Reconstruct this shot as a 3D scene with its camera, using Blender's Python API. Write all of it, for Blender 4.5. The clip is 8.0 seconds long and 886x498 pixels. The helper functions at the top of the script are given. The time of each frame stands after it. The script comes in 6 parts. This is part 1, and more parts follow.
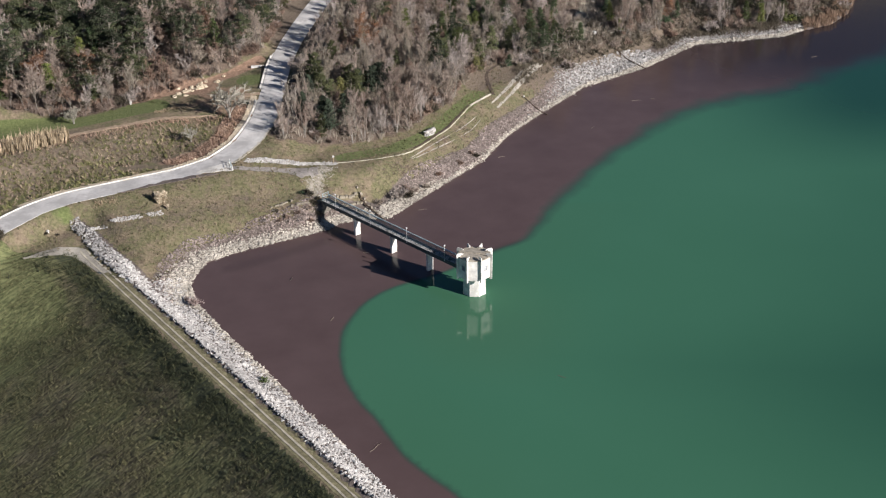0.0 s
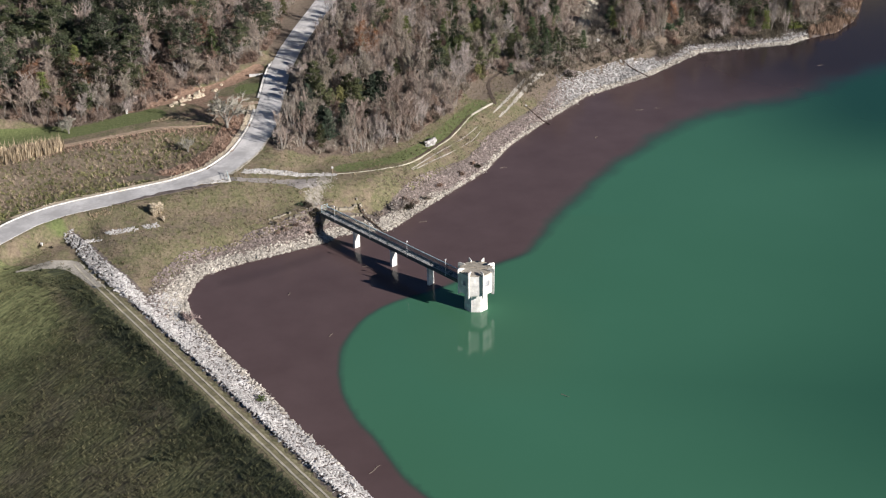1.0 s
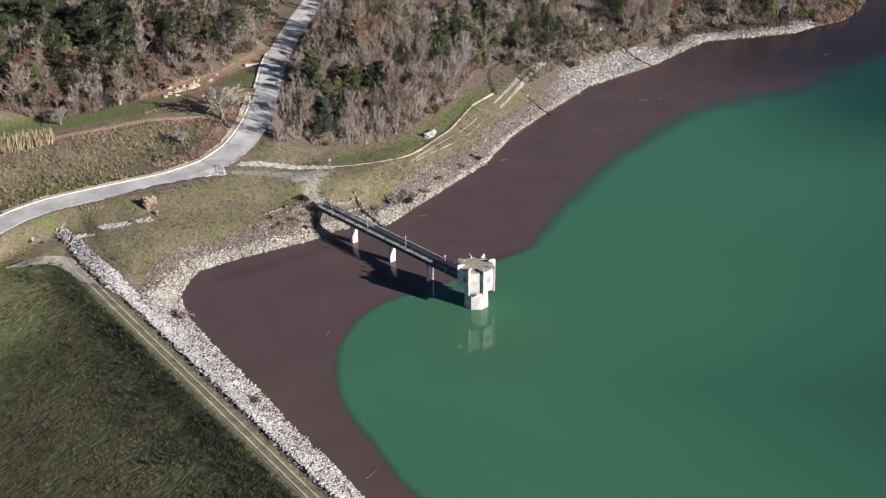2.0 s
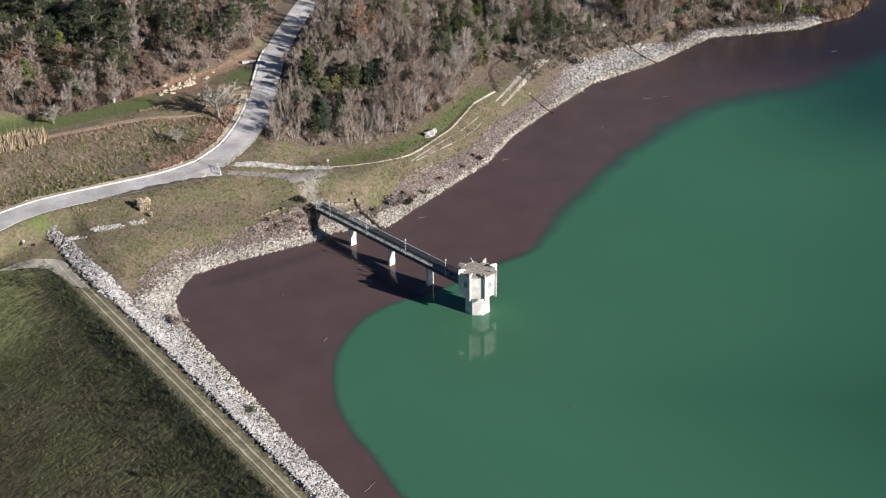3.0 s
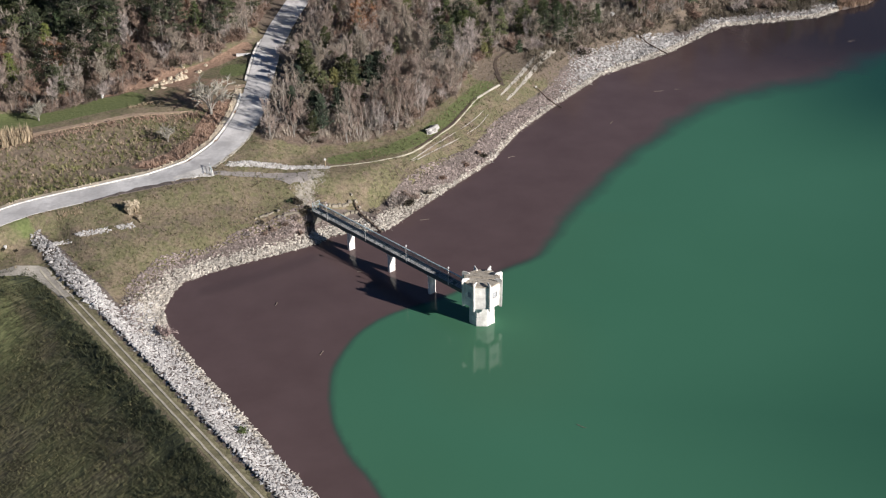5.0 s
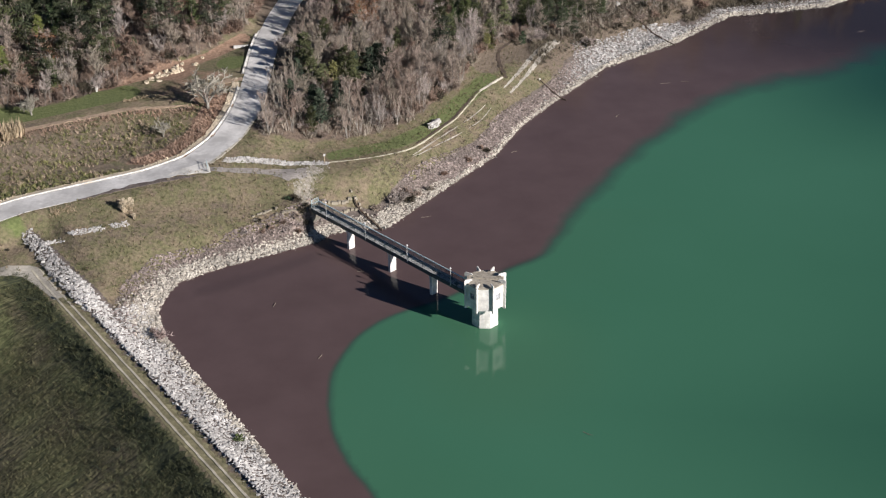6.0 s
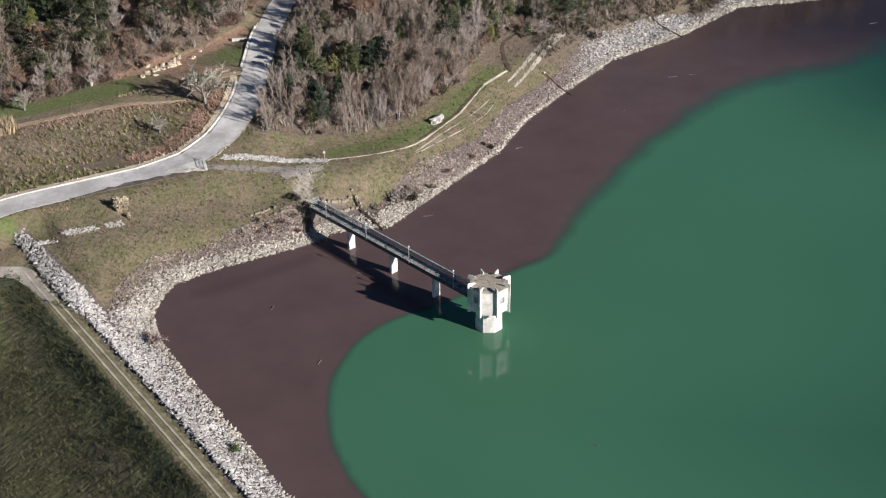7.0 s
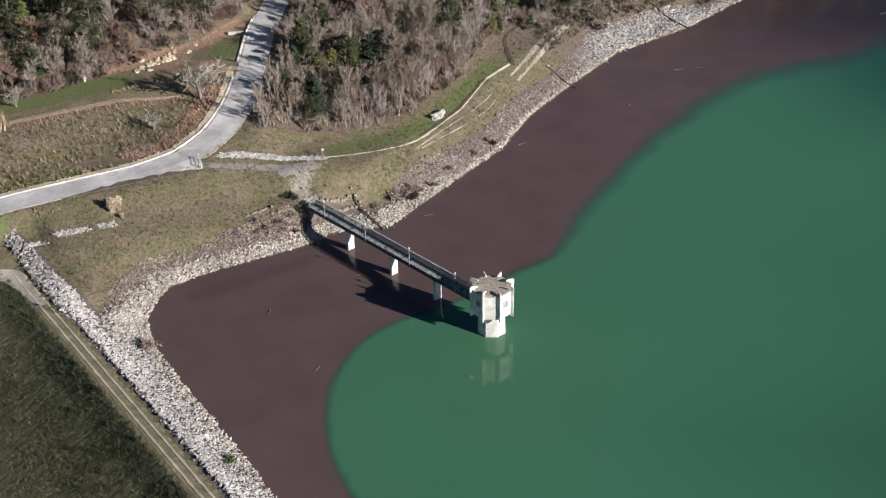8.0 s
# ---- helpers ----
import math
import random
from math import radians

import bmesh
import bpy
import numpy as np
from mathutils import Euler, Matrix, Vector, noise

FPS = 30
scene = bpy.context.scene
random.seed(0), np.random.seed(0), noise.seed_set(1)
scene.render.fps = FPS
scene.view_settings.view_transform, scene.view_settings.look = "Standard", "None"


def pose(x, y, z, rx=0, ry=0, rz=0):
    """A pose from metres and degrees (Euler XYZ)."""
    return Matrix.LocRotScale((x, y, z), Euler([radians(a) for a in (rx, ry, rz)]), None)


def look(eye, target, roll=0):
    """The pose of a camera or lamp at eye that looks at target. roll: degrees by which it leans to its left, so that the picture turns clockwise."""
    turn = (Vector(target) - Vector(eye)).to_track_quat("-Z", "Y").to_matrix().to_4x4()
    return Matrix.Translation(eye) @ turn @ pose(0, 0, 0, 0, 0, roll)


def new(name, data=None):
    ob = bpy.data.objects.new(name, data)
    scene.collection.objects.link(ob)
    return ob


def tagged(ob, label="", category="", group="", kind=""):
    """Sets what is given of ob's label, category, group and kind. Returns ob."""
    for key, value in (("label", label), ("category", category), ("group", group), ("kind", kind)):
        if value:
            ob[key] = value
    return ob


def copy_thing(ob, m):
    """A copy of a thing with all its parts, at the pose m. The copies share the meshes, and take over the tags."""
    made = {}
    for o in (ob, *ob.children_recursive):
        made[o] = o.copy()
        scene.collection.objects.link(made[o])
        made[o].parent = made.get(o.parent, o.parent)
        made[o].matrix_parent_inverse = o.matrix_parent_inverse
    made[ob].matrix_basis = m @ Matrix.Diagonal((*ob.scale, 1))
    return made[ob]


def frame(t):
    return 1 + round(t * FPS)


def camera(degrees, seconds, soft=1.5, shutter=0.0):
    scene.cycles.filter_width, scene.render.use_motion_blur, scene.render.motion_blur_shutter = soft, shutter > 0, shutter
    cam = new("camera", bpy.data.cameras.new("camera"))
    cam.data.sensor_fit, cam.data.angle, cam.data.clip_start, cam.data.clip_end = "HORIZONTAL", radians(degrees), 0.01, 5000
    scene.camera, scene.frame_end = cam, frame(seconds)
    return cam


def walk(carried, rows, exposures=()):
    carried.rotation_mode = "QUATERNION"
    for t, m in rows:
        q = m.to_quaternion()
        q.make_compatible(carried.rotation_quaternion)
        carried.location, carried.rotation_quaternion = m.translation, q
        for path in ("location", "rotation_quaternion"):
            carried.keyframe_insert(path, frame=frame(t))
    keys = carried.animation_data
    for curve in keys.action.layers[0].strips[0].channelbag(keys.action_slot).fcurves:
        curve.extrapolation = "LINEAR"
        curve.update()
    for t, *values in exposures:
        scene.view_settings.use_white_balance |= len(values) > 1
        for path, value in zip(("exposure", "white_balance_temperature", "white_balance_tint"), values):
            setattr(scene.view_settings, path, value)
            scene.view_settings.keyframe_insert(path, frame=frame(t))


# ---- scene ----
cam = camera(36.0, 8.0, soft=1.15)
PATH = [
    (0, (-4.403, -244.258, 132.598), (-4.416, -242.469, 131.704), -0.7),
    (0.5, (-4.573, -241.279, 132.529), (-4.585, -239.488, 131.638), -0.6),
    (1, (-4.624, -238.306, 132.369), (-4.637, -236.516, 131.478), -0.6),
    (1.5, (-4.542, -235.07, 131.939), (-4.555, -233.285, 131.038), -0.6),
    (3, (-4.571, -224.884, 130.849), (-4.585, -223.11, 129.926), -0.5),
    (3.5, (-4.475, -221.42, 130.515), (-4.491, -219.649, 129.585), -0.6),
    (4, (-4.478, -217.942, 130.136), (-4.495, -216.175, 129.199), -0.6),
    (4.5, (-4.474, -214.367, 129.751), (-4.492, -212.603, 128.808), -0.6),
    (6, (-4.568, -203.669, 128.675), (-4.59, -201.92, 127.704), -0.7),
    (6.5, (-4.592, -200.093, 128.482), (-4.616, -198.351, 127.501), -0.7),
    (7, (-4.631, -196.469, 128.222), (-4.657, -194.732, 127.231), -0.7),
    (7.5, (-4.574, -192.952, 127.878), (-4.602, -191.221, 126.877), -0.8),
    (8, (-4.482, -189.371, 127.467), (-4.512, -187.645, 126.457), -0.9),
]
walk(cam, [(t, look(eye, target, roll)) for t, eye, target, roll in PATH], exposures=[(0.0, 0.57), (3.0, 0.56), (5.0, 0.53), (7.0, 0.50), (8.0, 0.48)])

# ---- world, sun, exposure ----
SUN_EL, SUN_AZ = radians(21.2), radians(122.5)          # azimuth clockwise from +y
world = bpy.data.worlds.new("daylight")
scene.world = world
world.use_nodes = True
wn = world.node_tree.nodes
sky = wn.new("ShaderNodeTexSky")
sky.sky_type, sky.sun_disc, sky.sun_elevation, sky.sun_rotation = "NISHITA", False, SUN_EL, SUN_AZ
sky.dust_density, sky.air_density, sky.altitude = 0.0, 0.8, 1000
sky.ozone_density = 5.0
world.node_tree.links.new(sky.outputs[0], wn["Background"].inputs[0])
wn["Background"].inputs[1].default_value = 0.035
lamp = bpy.data.lights.new("sun", "SUN")
lamp.energy, lamp.angle, lamp.color = 5.0, radians(0.6), (1.0, 0.932, 0.895)
sun = new("sun", lamp)
sun_dir = Vector((math.sin(SUN_AZ) * math.cos(SUN_EL), math.cos(SUN_AZ) * math.cos(SUN_EL), math.sin(SUN_EL)))
sun.matrix_world = look(sun_dir * 300, (0, 0, 0))


# ---- materials ----
def material(name, rough=0.8, metal=0.0):
    m = bpy.data.materials.new(name)
    m.use_nodes = True
    b = m.node_tree.nodes["Principled BSDF"]
    b.inputs["Roughness"].default_value, b.inputs["Metallic"].default_value = rough, metal
    return m, m.node_tree.nodes, m.node_tree.links, b


def noise_node(nodes, links, scale, detail=4.0, coord="Object", stretch=None, rough=0.6, along=None):
    n = nodes.new("ShaderNodeTexNoise")
    n.inputs["Scale"].default_value, n.inputs["Detail"].default_value = scale, detail
    n.inputs["Roughness"].default_value = rough
    tc = nodes.new("ShaderNodeTexCoord")
    out = tc.outputs[coord]
    if stretch:
        mp = nodes.new("ShaderNodeMapping")
        mp.inputs["Scale"].default_value = stretch[:3]
        if len(stretch) > 3:
            mp.inputs["Rotation"].default_value = (0, 0, stretch[3])
        links.new(out, mp.inputs["Vector"])
        out = mp.outputs[0]
    if along:                                   # drawn out along a direction of the plan: angle, length, width
        mp = nodes.new("ShaderNodeMapping")
        mp.vector_type = "TEXTURE"
        mp.inputs["Rotation"].default_value, mp.inputs["Scale"].default_value = (0, 0, along[0]), (along[1], along[2], 1)
        links.new(out, mp.inputs["Vector"])
        out = mp.outputs[0]
    links.new(out, n.inputs["Vector"])
    return n.outputs["Fac"]


def ramp(nodes, links, fac, stops):
    r = nodes.new("ShaderNodeValToRGB")
    e = r.color_ramp.elements
    while len(e) < len(stops):
        e.new(0.5)
    for k, (p, c) in zip(e, stops):
        k.position, k.color = p, (*c, 1)
    links.new(fac, r.inputs[0])
    return r.outputs[0]


def mix(nodes, links, fac, a, b, mode="MIX"):
    m = nodes.new("ShaderNodeMix")
    m.data_type, m.blend_type = "RGBA", mode
    for v, s in ((fac, m.inputs[0]), (a, m.inputs[6]), (b, m.inputs[7])):
        if isinstance(v, (int, float)):
            s.default_value = v
        elif isinstance(v, tuple):
            s.default_value = (*v, 1)
        else:
            links.new(v, s)
    return m.outputs[2]


def bump(nodes, links, bsdf, height, strength, distance):
    b = nodes.new("ShaderNodeBump")
    b.inputs["Strength"].default_value, b.inputs["Distance"].default_value = strength, distance
    links.new(height, b.inputs["Height"])
    links.new(b.outputs[0], bsdf.inputs["Normal"])


def two_tone(name, dark, light, fine, coarse, rough=0.85, depth=0.03, stain=None, metal=0.0, coord="Object", each=0.0, kinds=None):
    """A surface with grain and larger blotches between two colours. each: how far single pieces differ."""
    m, n, l, b = material(name, rough, metal)
    g = noise_node(n, l, fine, 6, coord)
    c = noise_node(n, l, coarse, 3, coord)
    col = ramp(n, l, g, [(0.3, dark), (0.7, light)])
    blot = ramp(n, l, c, [(0.35, (0.72, 0.72, 0.72)), (0.65, (1.12, 1.12, 1.12))])
    col = mix(n, l, 1.0, col, blot, "MULTIPLY")
    if stain:
        s = noise_node(n, l, coarse * 2.3, 5, coord, (1, 1, 0.25))
        f = ramp(n, l, s, [(0.52, (0, 0, 0)), (0.68, (1, 1, 1))])
        col = mix(n, l, f, col, stain)
    if each:
        gi = n.new("ShaderNodeNewGeometry")
        v = ramp(n, l, gi.outputs["Random Per Island"], [(0, (1 - each,) * 3), (1, (1 + each,) * 3)])
        col = mix(n, l, 1.0, col, v, "MULTIPLY")
    if kinds:
        col = mix(n, l, 1.0, col, ramp(n, l, n.new("ShaderNodeObjectInfo").outputs["Random"], kinds), "MULTIPLY")
    l.new(col, b.inputs["Base Color"])
    bump(n, l, b, g, 0.6, depth)
    return m


CONCRETE = two_tone("pale_concrete", (0.66, 0.645, 0.60), (0.82, 0.80, 0.75), 3.0, 0.6, 0.85, 0.01, (0.50, 0.48, 0.43))
ROOF = two_tone("roof_screed", (0.36, 0.32, 0.255), (0.52, 0.47, 0.385), 2.0, 0.7, 0.9, 0.02, (0.2, 0.18, 0.15))
DECK = two_tone("weathered_deck", (0.28, 0.28, 0.27), (0.62, 0.615, 0.595), 1.6, 0.5, 0.9, 0.01, (0.11, 0.11, 0.11))
STEEL = two_tone("galvanised_steel", (0.30, 0.32, 0.33), (0.45, 0.47, 0.48), 9.0, 1.5, 0.5, 0.002, metal=0.3)
GATE_PAINT = two_tone("pale_teal_paint", (0.34, 0.46, 0.48), (0.48, 0.60, 0.62), 8.0, 1.5, 0.55, 0.002)
RAIL = two_tone("teal_paint", (0.58, 0.74, 0.74), (0.72, 0.86, 0.86), 8.0, 1.5, 0.55, 0.002)
GLOBE = two_tone("opal_plastic", (0.70, 0.70, 0.68), (0.82, 0.82, 0.80), 6.0, 2.0, 0.3, 0.001)
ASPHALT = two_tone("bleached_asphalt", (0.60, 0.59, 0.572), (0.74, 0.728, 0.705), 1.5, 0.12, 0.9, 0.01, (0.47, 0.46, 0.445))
OLD = two_tone("old_concrete", (0.24, 0.21, 0.165), (0.40, 0.36, 0.295), 2.0, 0.5, 0.9, 0.02, (0.22, 0.2, 0.14))
LIMESTONE = two_tone("limestone_rubble", (0.40, 0.385, 0.365), (0.65, 0.635, 0.61), 1.2, 0.10, 0.9, 0.03, each=0.22)
SHORESTONE = two_tone("cream_limestone", (0.36, 0.33, 0.28), (0.60, 0.56, 0.485), 1.2, 0.10, 0.9, 0.03, each=0.25)
FARSTONE = two_tone("grey_limestone_rubble", (0.27, 0.262, 0.25), (0.47, 0.46, 0.44), 1.2, 0.10, 0.9, 0.03, each=0.35)
BANKSTONE = two_tone("weathered_rubble", (0.16, 0.128, 0.115), (0.37, 0.31, 0.28), 1.2, 0.12, 0.9, 0.03, each=0.3)
GRAVEL = two_tone("gravel", (0.30, 0.28, 0.24), (0.46, 0.43, 0.37), 2.5, 0.25, 0.95, 0.03)
DIRT = two_tone("bare_earth", (0.27, 0.20, 0.14), (0.42, 0.325, 0.235), 1.4, 0.2, 0.95, 0.04)
RUT = two_tone("pale_wheel_rut", (0.32, 0.295, 0.25), (0.49, 0.46, 0.40), 2.0, 0.3, 0.95, 0.03)
BARK = two_tone("grey_bark", (0.15, 0.13, 0.11), (0.30, 0.27, 0.235), 3.0, 0.5, 0.9, 0.02)
TWIG = two_tone("bare_twigs", (0.30, 0.262, 0.240), (0.52, 0.462, 0.43), 0.7, 0.25, 0.95, 0.0, each=0.25, kinds=[(0, (0.66, 0.56, 0.49)), (0.3, (1.0, 0.92, 0.84)), (0.6, (0.84, 0.83, 0.70)), (0.8, (1.0, 1.0, 1.0)), (1, (1.22, 1.18, 1.16))])
TWIG_RED = two_tone("russet_twigs", (0.20, 0.145, 0.115), (0.35, 0.255, 0.205), 0.7, 0.25, 0.95, 0.0, each=0.25, kinds=[(0, (0.7, 0.7, 0.7)), (0.5, (1.05, 0.98, 0.92)), (1, (1.2, 1.25, 1.25))])
LEAF_RUST = two_tone("withered_oak_leaves", (0.15, 0.07, 0.035), (0.27, 0.135, 0.07), 0.8, 0.3, 0.9, 0.0, each=0.35)
PINE = two_tone("dark_needles", (0.038, 0.050, 0.022), (0.090, 0.108, 0.048), 0.8, 0.3, 0.85, 0.0, each=0.35, kinds=[(0, (0.42, 0.46, 0.50)), (0.45, (0.74, 0.76, 0.72)), (1, (1.1, 1.02, 0.80))])
JUNIPER = two_tone("green_scrub_leaves", (0.062, 0.084, 0.028), (0.125, 0.15, 0.052), 0.8, 0.3, 0.85, 0.0, each=0.35, kinds=[(0, (0.42, 0.58, 0.75)), (0.4, (0.7, 0.8, 0.8)), (0.7, (1, 1, 0.9)), (1, (1.45, 1.32, 0.9))])
STRAW = two_tone("dry_reed", (0.34, 0.265, 0.17), (0.53, 0.43, 0.295), 1.5, 0.3, 0.9, 0.0, each=0.3)
TUSSOCK = two_tone("meadow_grass", (0.032, 0.042, 0.02), (0.092, 0.10, 0.045), 0.35, 0.05, 0.95, 0.0, each=0.35)
WHITE = two_tone("white_paint", (0.68, 0.67, 0.64), (0.8, 0.79, 0.76), 6.0, 1.0, 0.5, 0.002)
RUST_PIPE = two_tone("rusty_pipe", (0.07, 0.05, 0.04), (0.16, 0.11, 0.08), 4.0, 0.6, 0.7, 0.004)
DARK_GLASS = two_tone("window_louvre", (0.42, 0.435, 0.45), (0.56, 0.57, 0.58), 6.0, 1.0, 0.4, 0.004)
DRIFT = two_tone("driftwood", (0.17, 0.135, 0.105), (0.30, 0.25, 0.20), 4.0, 1.0, 0.9, 0.004)


# ---- mesh building ----
class Shape:
    """Collects vertices and faces, then becomes one mesh."""

    def __init__(self):
        self.v, self.f = [], []

    def add(self, verts, faces):
        k = len(self.v)
        self.v.extend(tuple(p) for p in verts)
        self.f.extend(tuple(k + i for i in q) for q in faces)

    def box(self, c, size, m=None, taper=1.0):
        x, y, z = (s / 2 for s in size)
        pts = [Vector((sx * x * (taper if sz > 0 else 1), sy * y * (taper if sz > 0 else 1), sz * z)) for sz in (-1, 1) for sx, sy in ((-1, -1), (1, -1), (1, 1), (-1, 1))]
        if m:
            pts = [m @ p for p in pts]
        self.add([p + Vector(c) for p in pts], [(3, 2, 1, 0), (4, 5, 6, 7), (0, 1, 5, 4), (1, 2, 6, 5), (2, 3, 7, 6), (3, 0, 4, 7)])

    def prism(self, poly, z0, z1, scale0=1.0):
        n = len(poly)
        cx, cy = sum(p[0] for p in poly) / n, sum(p[1] for p in poly) / n
        low = [(cx + (p[0] - cx) * scale0, cy + (p[1] - cy) * scale0, z0) for p in poly]
        self.add(low + [(*p, z1) for p in poly], [tuple(range(n - 1, -1, -1)), tuple(range(n, 2 * n))] + [(i, (i + 1) % n, n + (i + 1) % n, n + i) for i in range(n)])

    def tube(self, a, b, ra, rb, n=6, caps=True):
        a, b = Vector(a), Vector(b)
        d = (b - a).normalized()
        u = d.orthogonal().normalized()
        w = d.cross(u)
        ring = [u * math.cos(2 * math.pi * i / n) + w * math.sin(2 * math.pi * i / n) for i in range(n)]
        faces = [(i, (i + 1) % n, n + (i + 1) % n, n + i) for i in range(n)]
        if caps:
            faces += [tuple(range(n - 1, -1, -1)), tuple(range(n, 2 * n))]
        self.add([a + r * ra for r in ring] + [b + r * rb for r in ring], faces)

    def object(self, name, mat, parent=None, label="", smooth=False):
        me = bpy.data.meshes.new(name)
        me.from_pydata(self.v, [], self.f)
        me.materials.append(mat)
        if smooth:
            me.polygons.foreach_set("use_smooth", [True] * len(me.polygons))
        me.update()
        ob = new(name, me)
        if parent:
            ob.parent = parent
        if label:
            ob["label"] = label
        return ob


def holder(name, at=(0, 0, 0), turn=0.0):
    ob = new(name)
    ob.matrix_world = pose(*at, 0, 0, turn)
    return ob


# ---- the plan: lines on the ground, each with its height ----
SHORE = [(250, -400), (60, -173), (-14.6, -67.3), (-19.6, -58.8), (-25, -49.7), (-30.5, -42.7), (-37.8, -30.4), (-48.4, -14.7), (-56, -2.6), (-58.7, 5), (-58.3, 9.6),
         (-56.8, 15.7), (-51.8, 19.6), (-45.1, 23.7), (-38.2, 27.6), (-32.2, 31), (-29.9, 34.1), (-24.9, 36.1), (-18.8, 36.6), (-12.2, 46.7), (-5.6, 56.4), (0, 64.8),
         (3.6, 70.1), (10.6, 87), (18.8, 100.4), (26.6, 112.4), (33.4, 122.8), (41, 129.4), (52.8, 138.9), (62, 149.6), (71.5, 160.4), (83.4, 163.4), (100, 167.6),
         (107.3, 173.5), (117.7, 179.1), (126.3, 191.2), (133, 208), (150, 260), (260, 330), (600, 200), (600, -300)]
FILM = [(40, -125), (-4.7, -66.7), (-11.2, -58.9), (-14.2, -54.1), (-16.3, -48.1), (-20.7, -40.6), (-24.1, -33.4), (-26.2, -21.5), (-26, -15), (-24.2, -6.8), (-21, -0.6), (-16.1, 4.5),
        (-5.6, 10.7), (5.5, 20.8), (11.3, 25), (14, 33), (18, 44), (23.5, 54), (29, 64), (35.6, 75), (44, 87), (54.6, 100.5), (64, 109.5), (74, 114.5), (87, 119.2), (98, 129),
        (106, 138), (117, 143), (129, 156), (150, 190), (200, 250)]
ROAD = [(-140, -60, 6), (-112, -4, 7.2), (-100.9, 18.2, 7.5), (-95.8, 26.4, 7.8), (-89.7, 31.8, 8), (-78.1, 37.4, 8.4), (-66.3, 42.9, 8.8), (-58, 48.6, 9.6), (-52.6, 57.2, 11),
        (-49.9, 69.5, 12.8), (-49.4, 83, 14.5), (-49.3, 98.4, 16), (-47.7, 112.8, 17.5), (-45.1, 127, 19), (-42.1, 140.1, 20.5), (-34, 175, 25), (-20, 220, 30)]
LOWER = [(-96, 10, 4), (-88, 19, 4.2), (-69, 27.5, 5.6), (-55, 32, 5.4), (-45, 34, 5.8), (-36, 38.3, 5)]
BANK = [(-54, 45.5, 9.2), (-41, 47, 8.1), (-32, 51, 7.5), (-17.7, 57.5, 6.8), (-9.7, 66, 6.4), (-4, 81.5, 6.1), (6.4, 102.7, 6), (20, 127.7, 6), (35, 148, 6.6), (45, 165, 7), (70, 185, 7),
        (95, 195, 6), (120, 225, 6)]
CREST = [(-84.5, 19, 3.6), (-80, 12, 3.1), (-33, -53, 3.05)]
BENCH = [(-150, 35, 11), (-111, 56, 12), (-97, 66, 12.4), (-85, 76, 13), (-72, 83, 13.5), (-57, 94, 15)]
HILL_WEST = [(-160, 70, 19), (-114, 80, 18), (-95, 90, 20), (-75, 100, 21), (-60, 112, 19.5)]
HILL_TOP = [(-200, 130, 40), (-150, 140, 38), (-100, 150, 38), (-65, 150, 29)]
HILL_EAST = [(-42, 75, 12.6), (-38, 95, 15), (-34, 120, 18)]
KNOLL = [(-20, 80, 9), (-15, 110, 12), (0, 135, 10), (15, 155, 10)]
NORTH = [(-20, 165, 22), (25, 200, 14), (70, 225, 12)]
FAR = [(-400, 420, 120), (0, 420, 80), (400, 520, 60)]
WEST = [(-300, -200, -6), (-300, 100, 30)]


def to_line(x, y, line):
    """Distance to a line of the plan, the height there, and how far along it."""
    best = np.full(x.shape, 1e9)
    h, along = np.zeros(x.shape), np.zeros(x.shape)
    run = 0.0
    for a, b in zip(line, line[1:]):
        dx, dy = b[0] - a[0], b[1] - a[1]
        s = math.hypot(dx, dy)
        t = np.clip(((x - a[0]) * dx + (y - a[1]) * dy) / s ** 2, 0, 1)
        d = np.hypot(x - a[0] - t * dx, y - a[1] - t * dy)
        near = d < best
        best = np.where(near, d, best)
        along = np.where(near, run + t * s, along)
        if len(a) > 2:
            h = np.where(near, a[2] + t * (b[2] - a[2]), h)
        run += s
    return best, h, along


def in_lake(x, y):
    inside = np.zeros(x.shape, bool)
    for a, b in zip(SHORE, SHORE[1:] + SHORE[:1]):
        if a[1] != b[1]:
            inside ^= ((a[1] > y) != (b[1] > y)) & (x < (b[0] - a[0]) * (y - a[1]) / (b[1] - a[1]) + a[0])
    return inside


def step(a, b, v):
    t = np.clip((v - a) / (b - a), 0, 1)
    return t * t * (3 - 2 * t)


def dam_axes(x, y):
    """Across the dam (crest from -59.6 to -57, the lake at larger values) and along it."""
    return 0.811 * x + 0.585 * y, 0.585 * x - 0.811 * y


def lie_of_land(x, y):
    """Height between the lines of the plan, before roads and dam are cut in, and the distance to the shore."""
    top, low = np.zeros(x.shape), np.zeros(x.shape)
    for line in (ROAD, LOWER, CREST, BANK, BENCH, HILL_WEST, HILL_TOP, HILL_EAST, KNOLL, NORTH, FAR, WEST):
        d, h, _ = to_line(x, y, line)
        w = (d * d + 1.0) ** -1.5
        top += w * h
        low += w
    ds = to_line(x, y, SHORE[1:-2])[0]
    w = (ds * ds + 1.0) ** -1.5
    return top / (low + w), ds


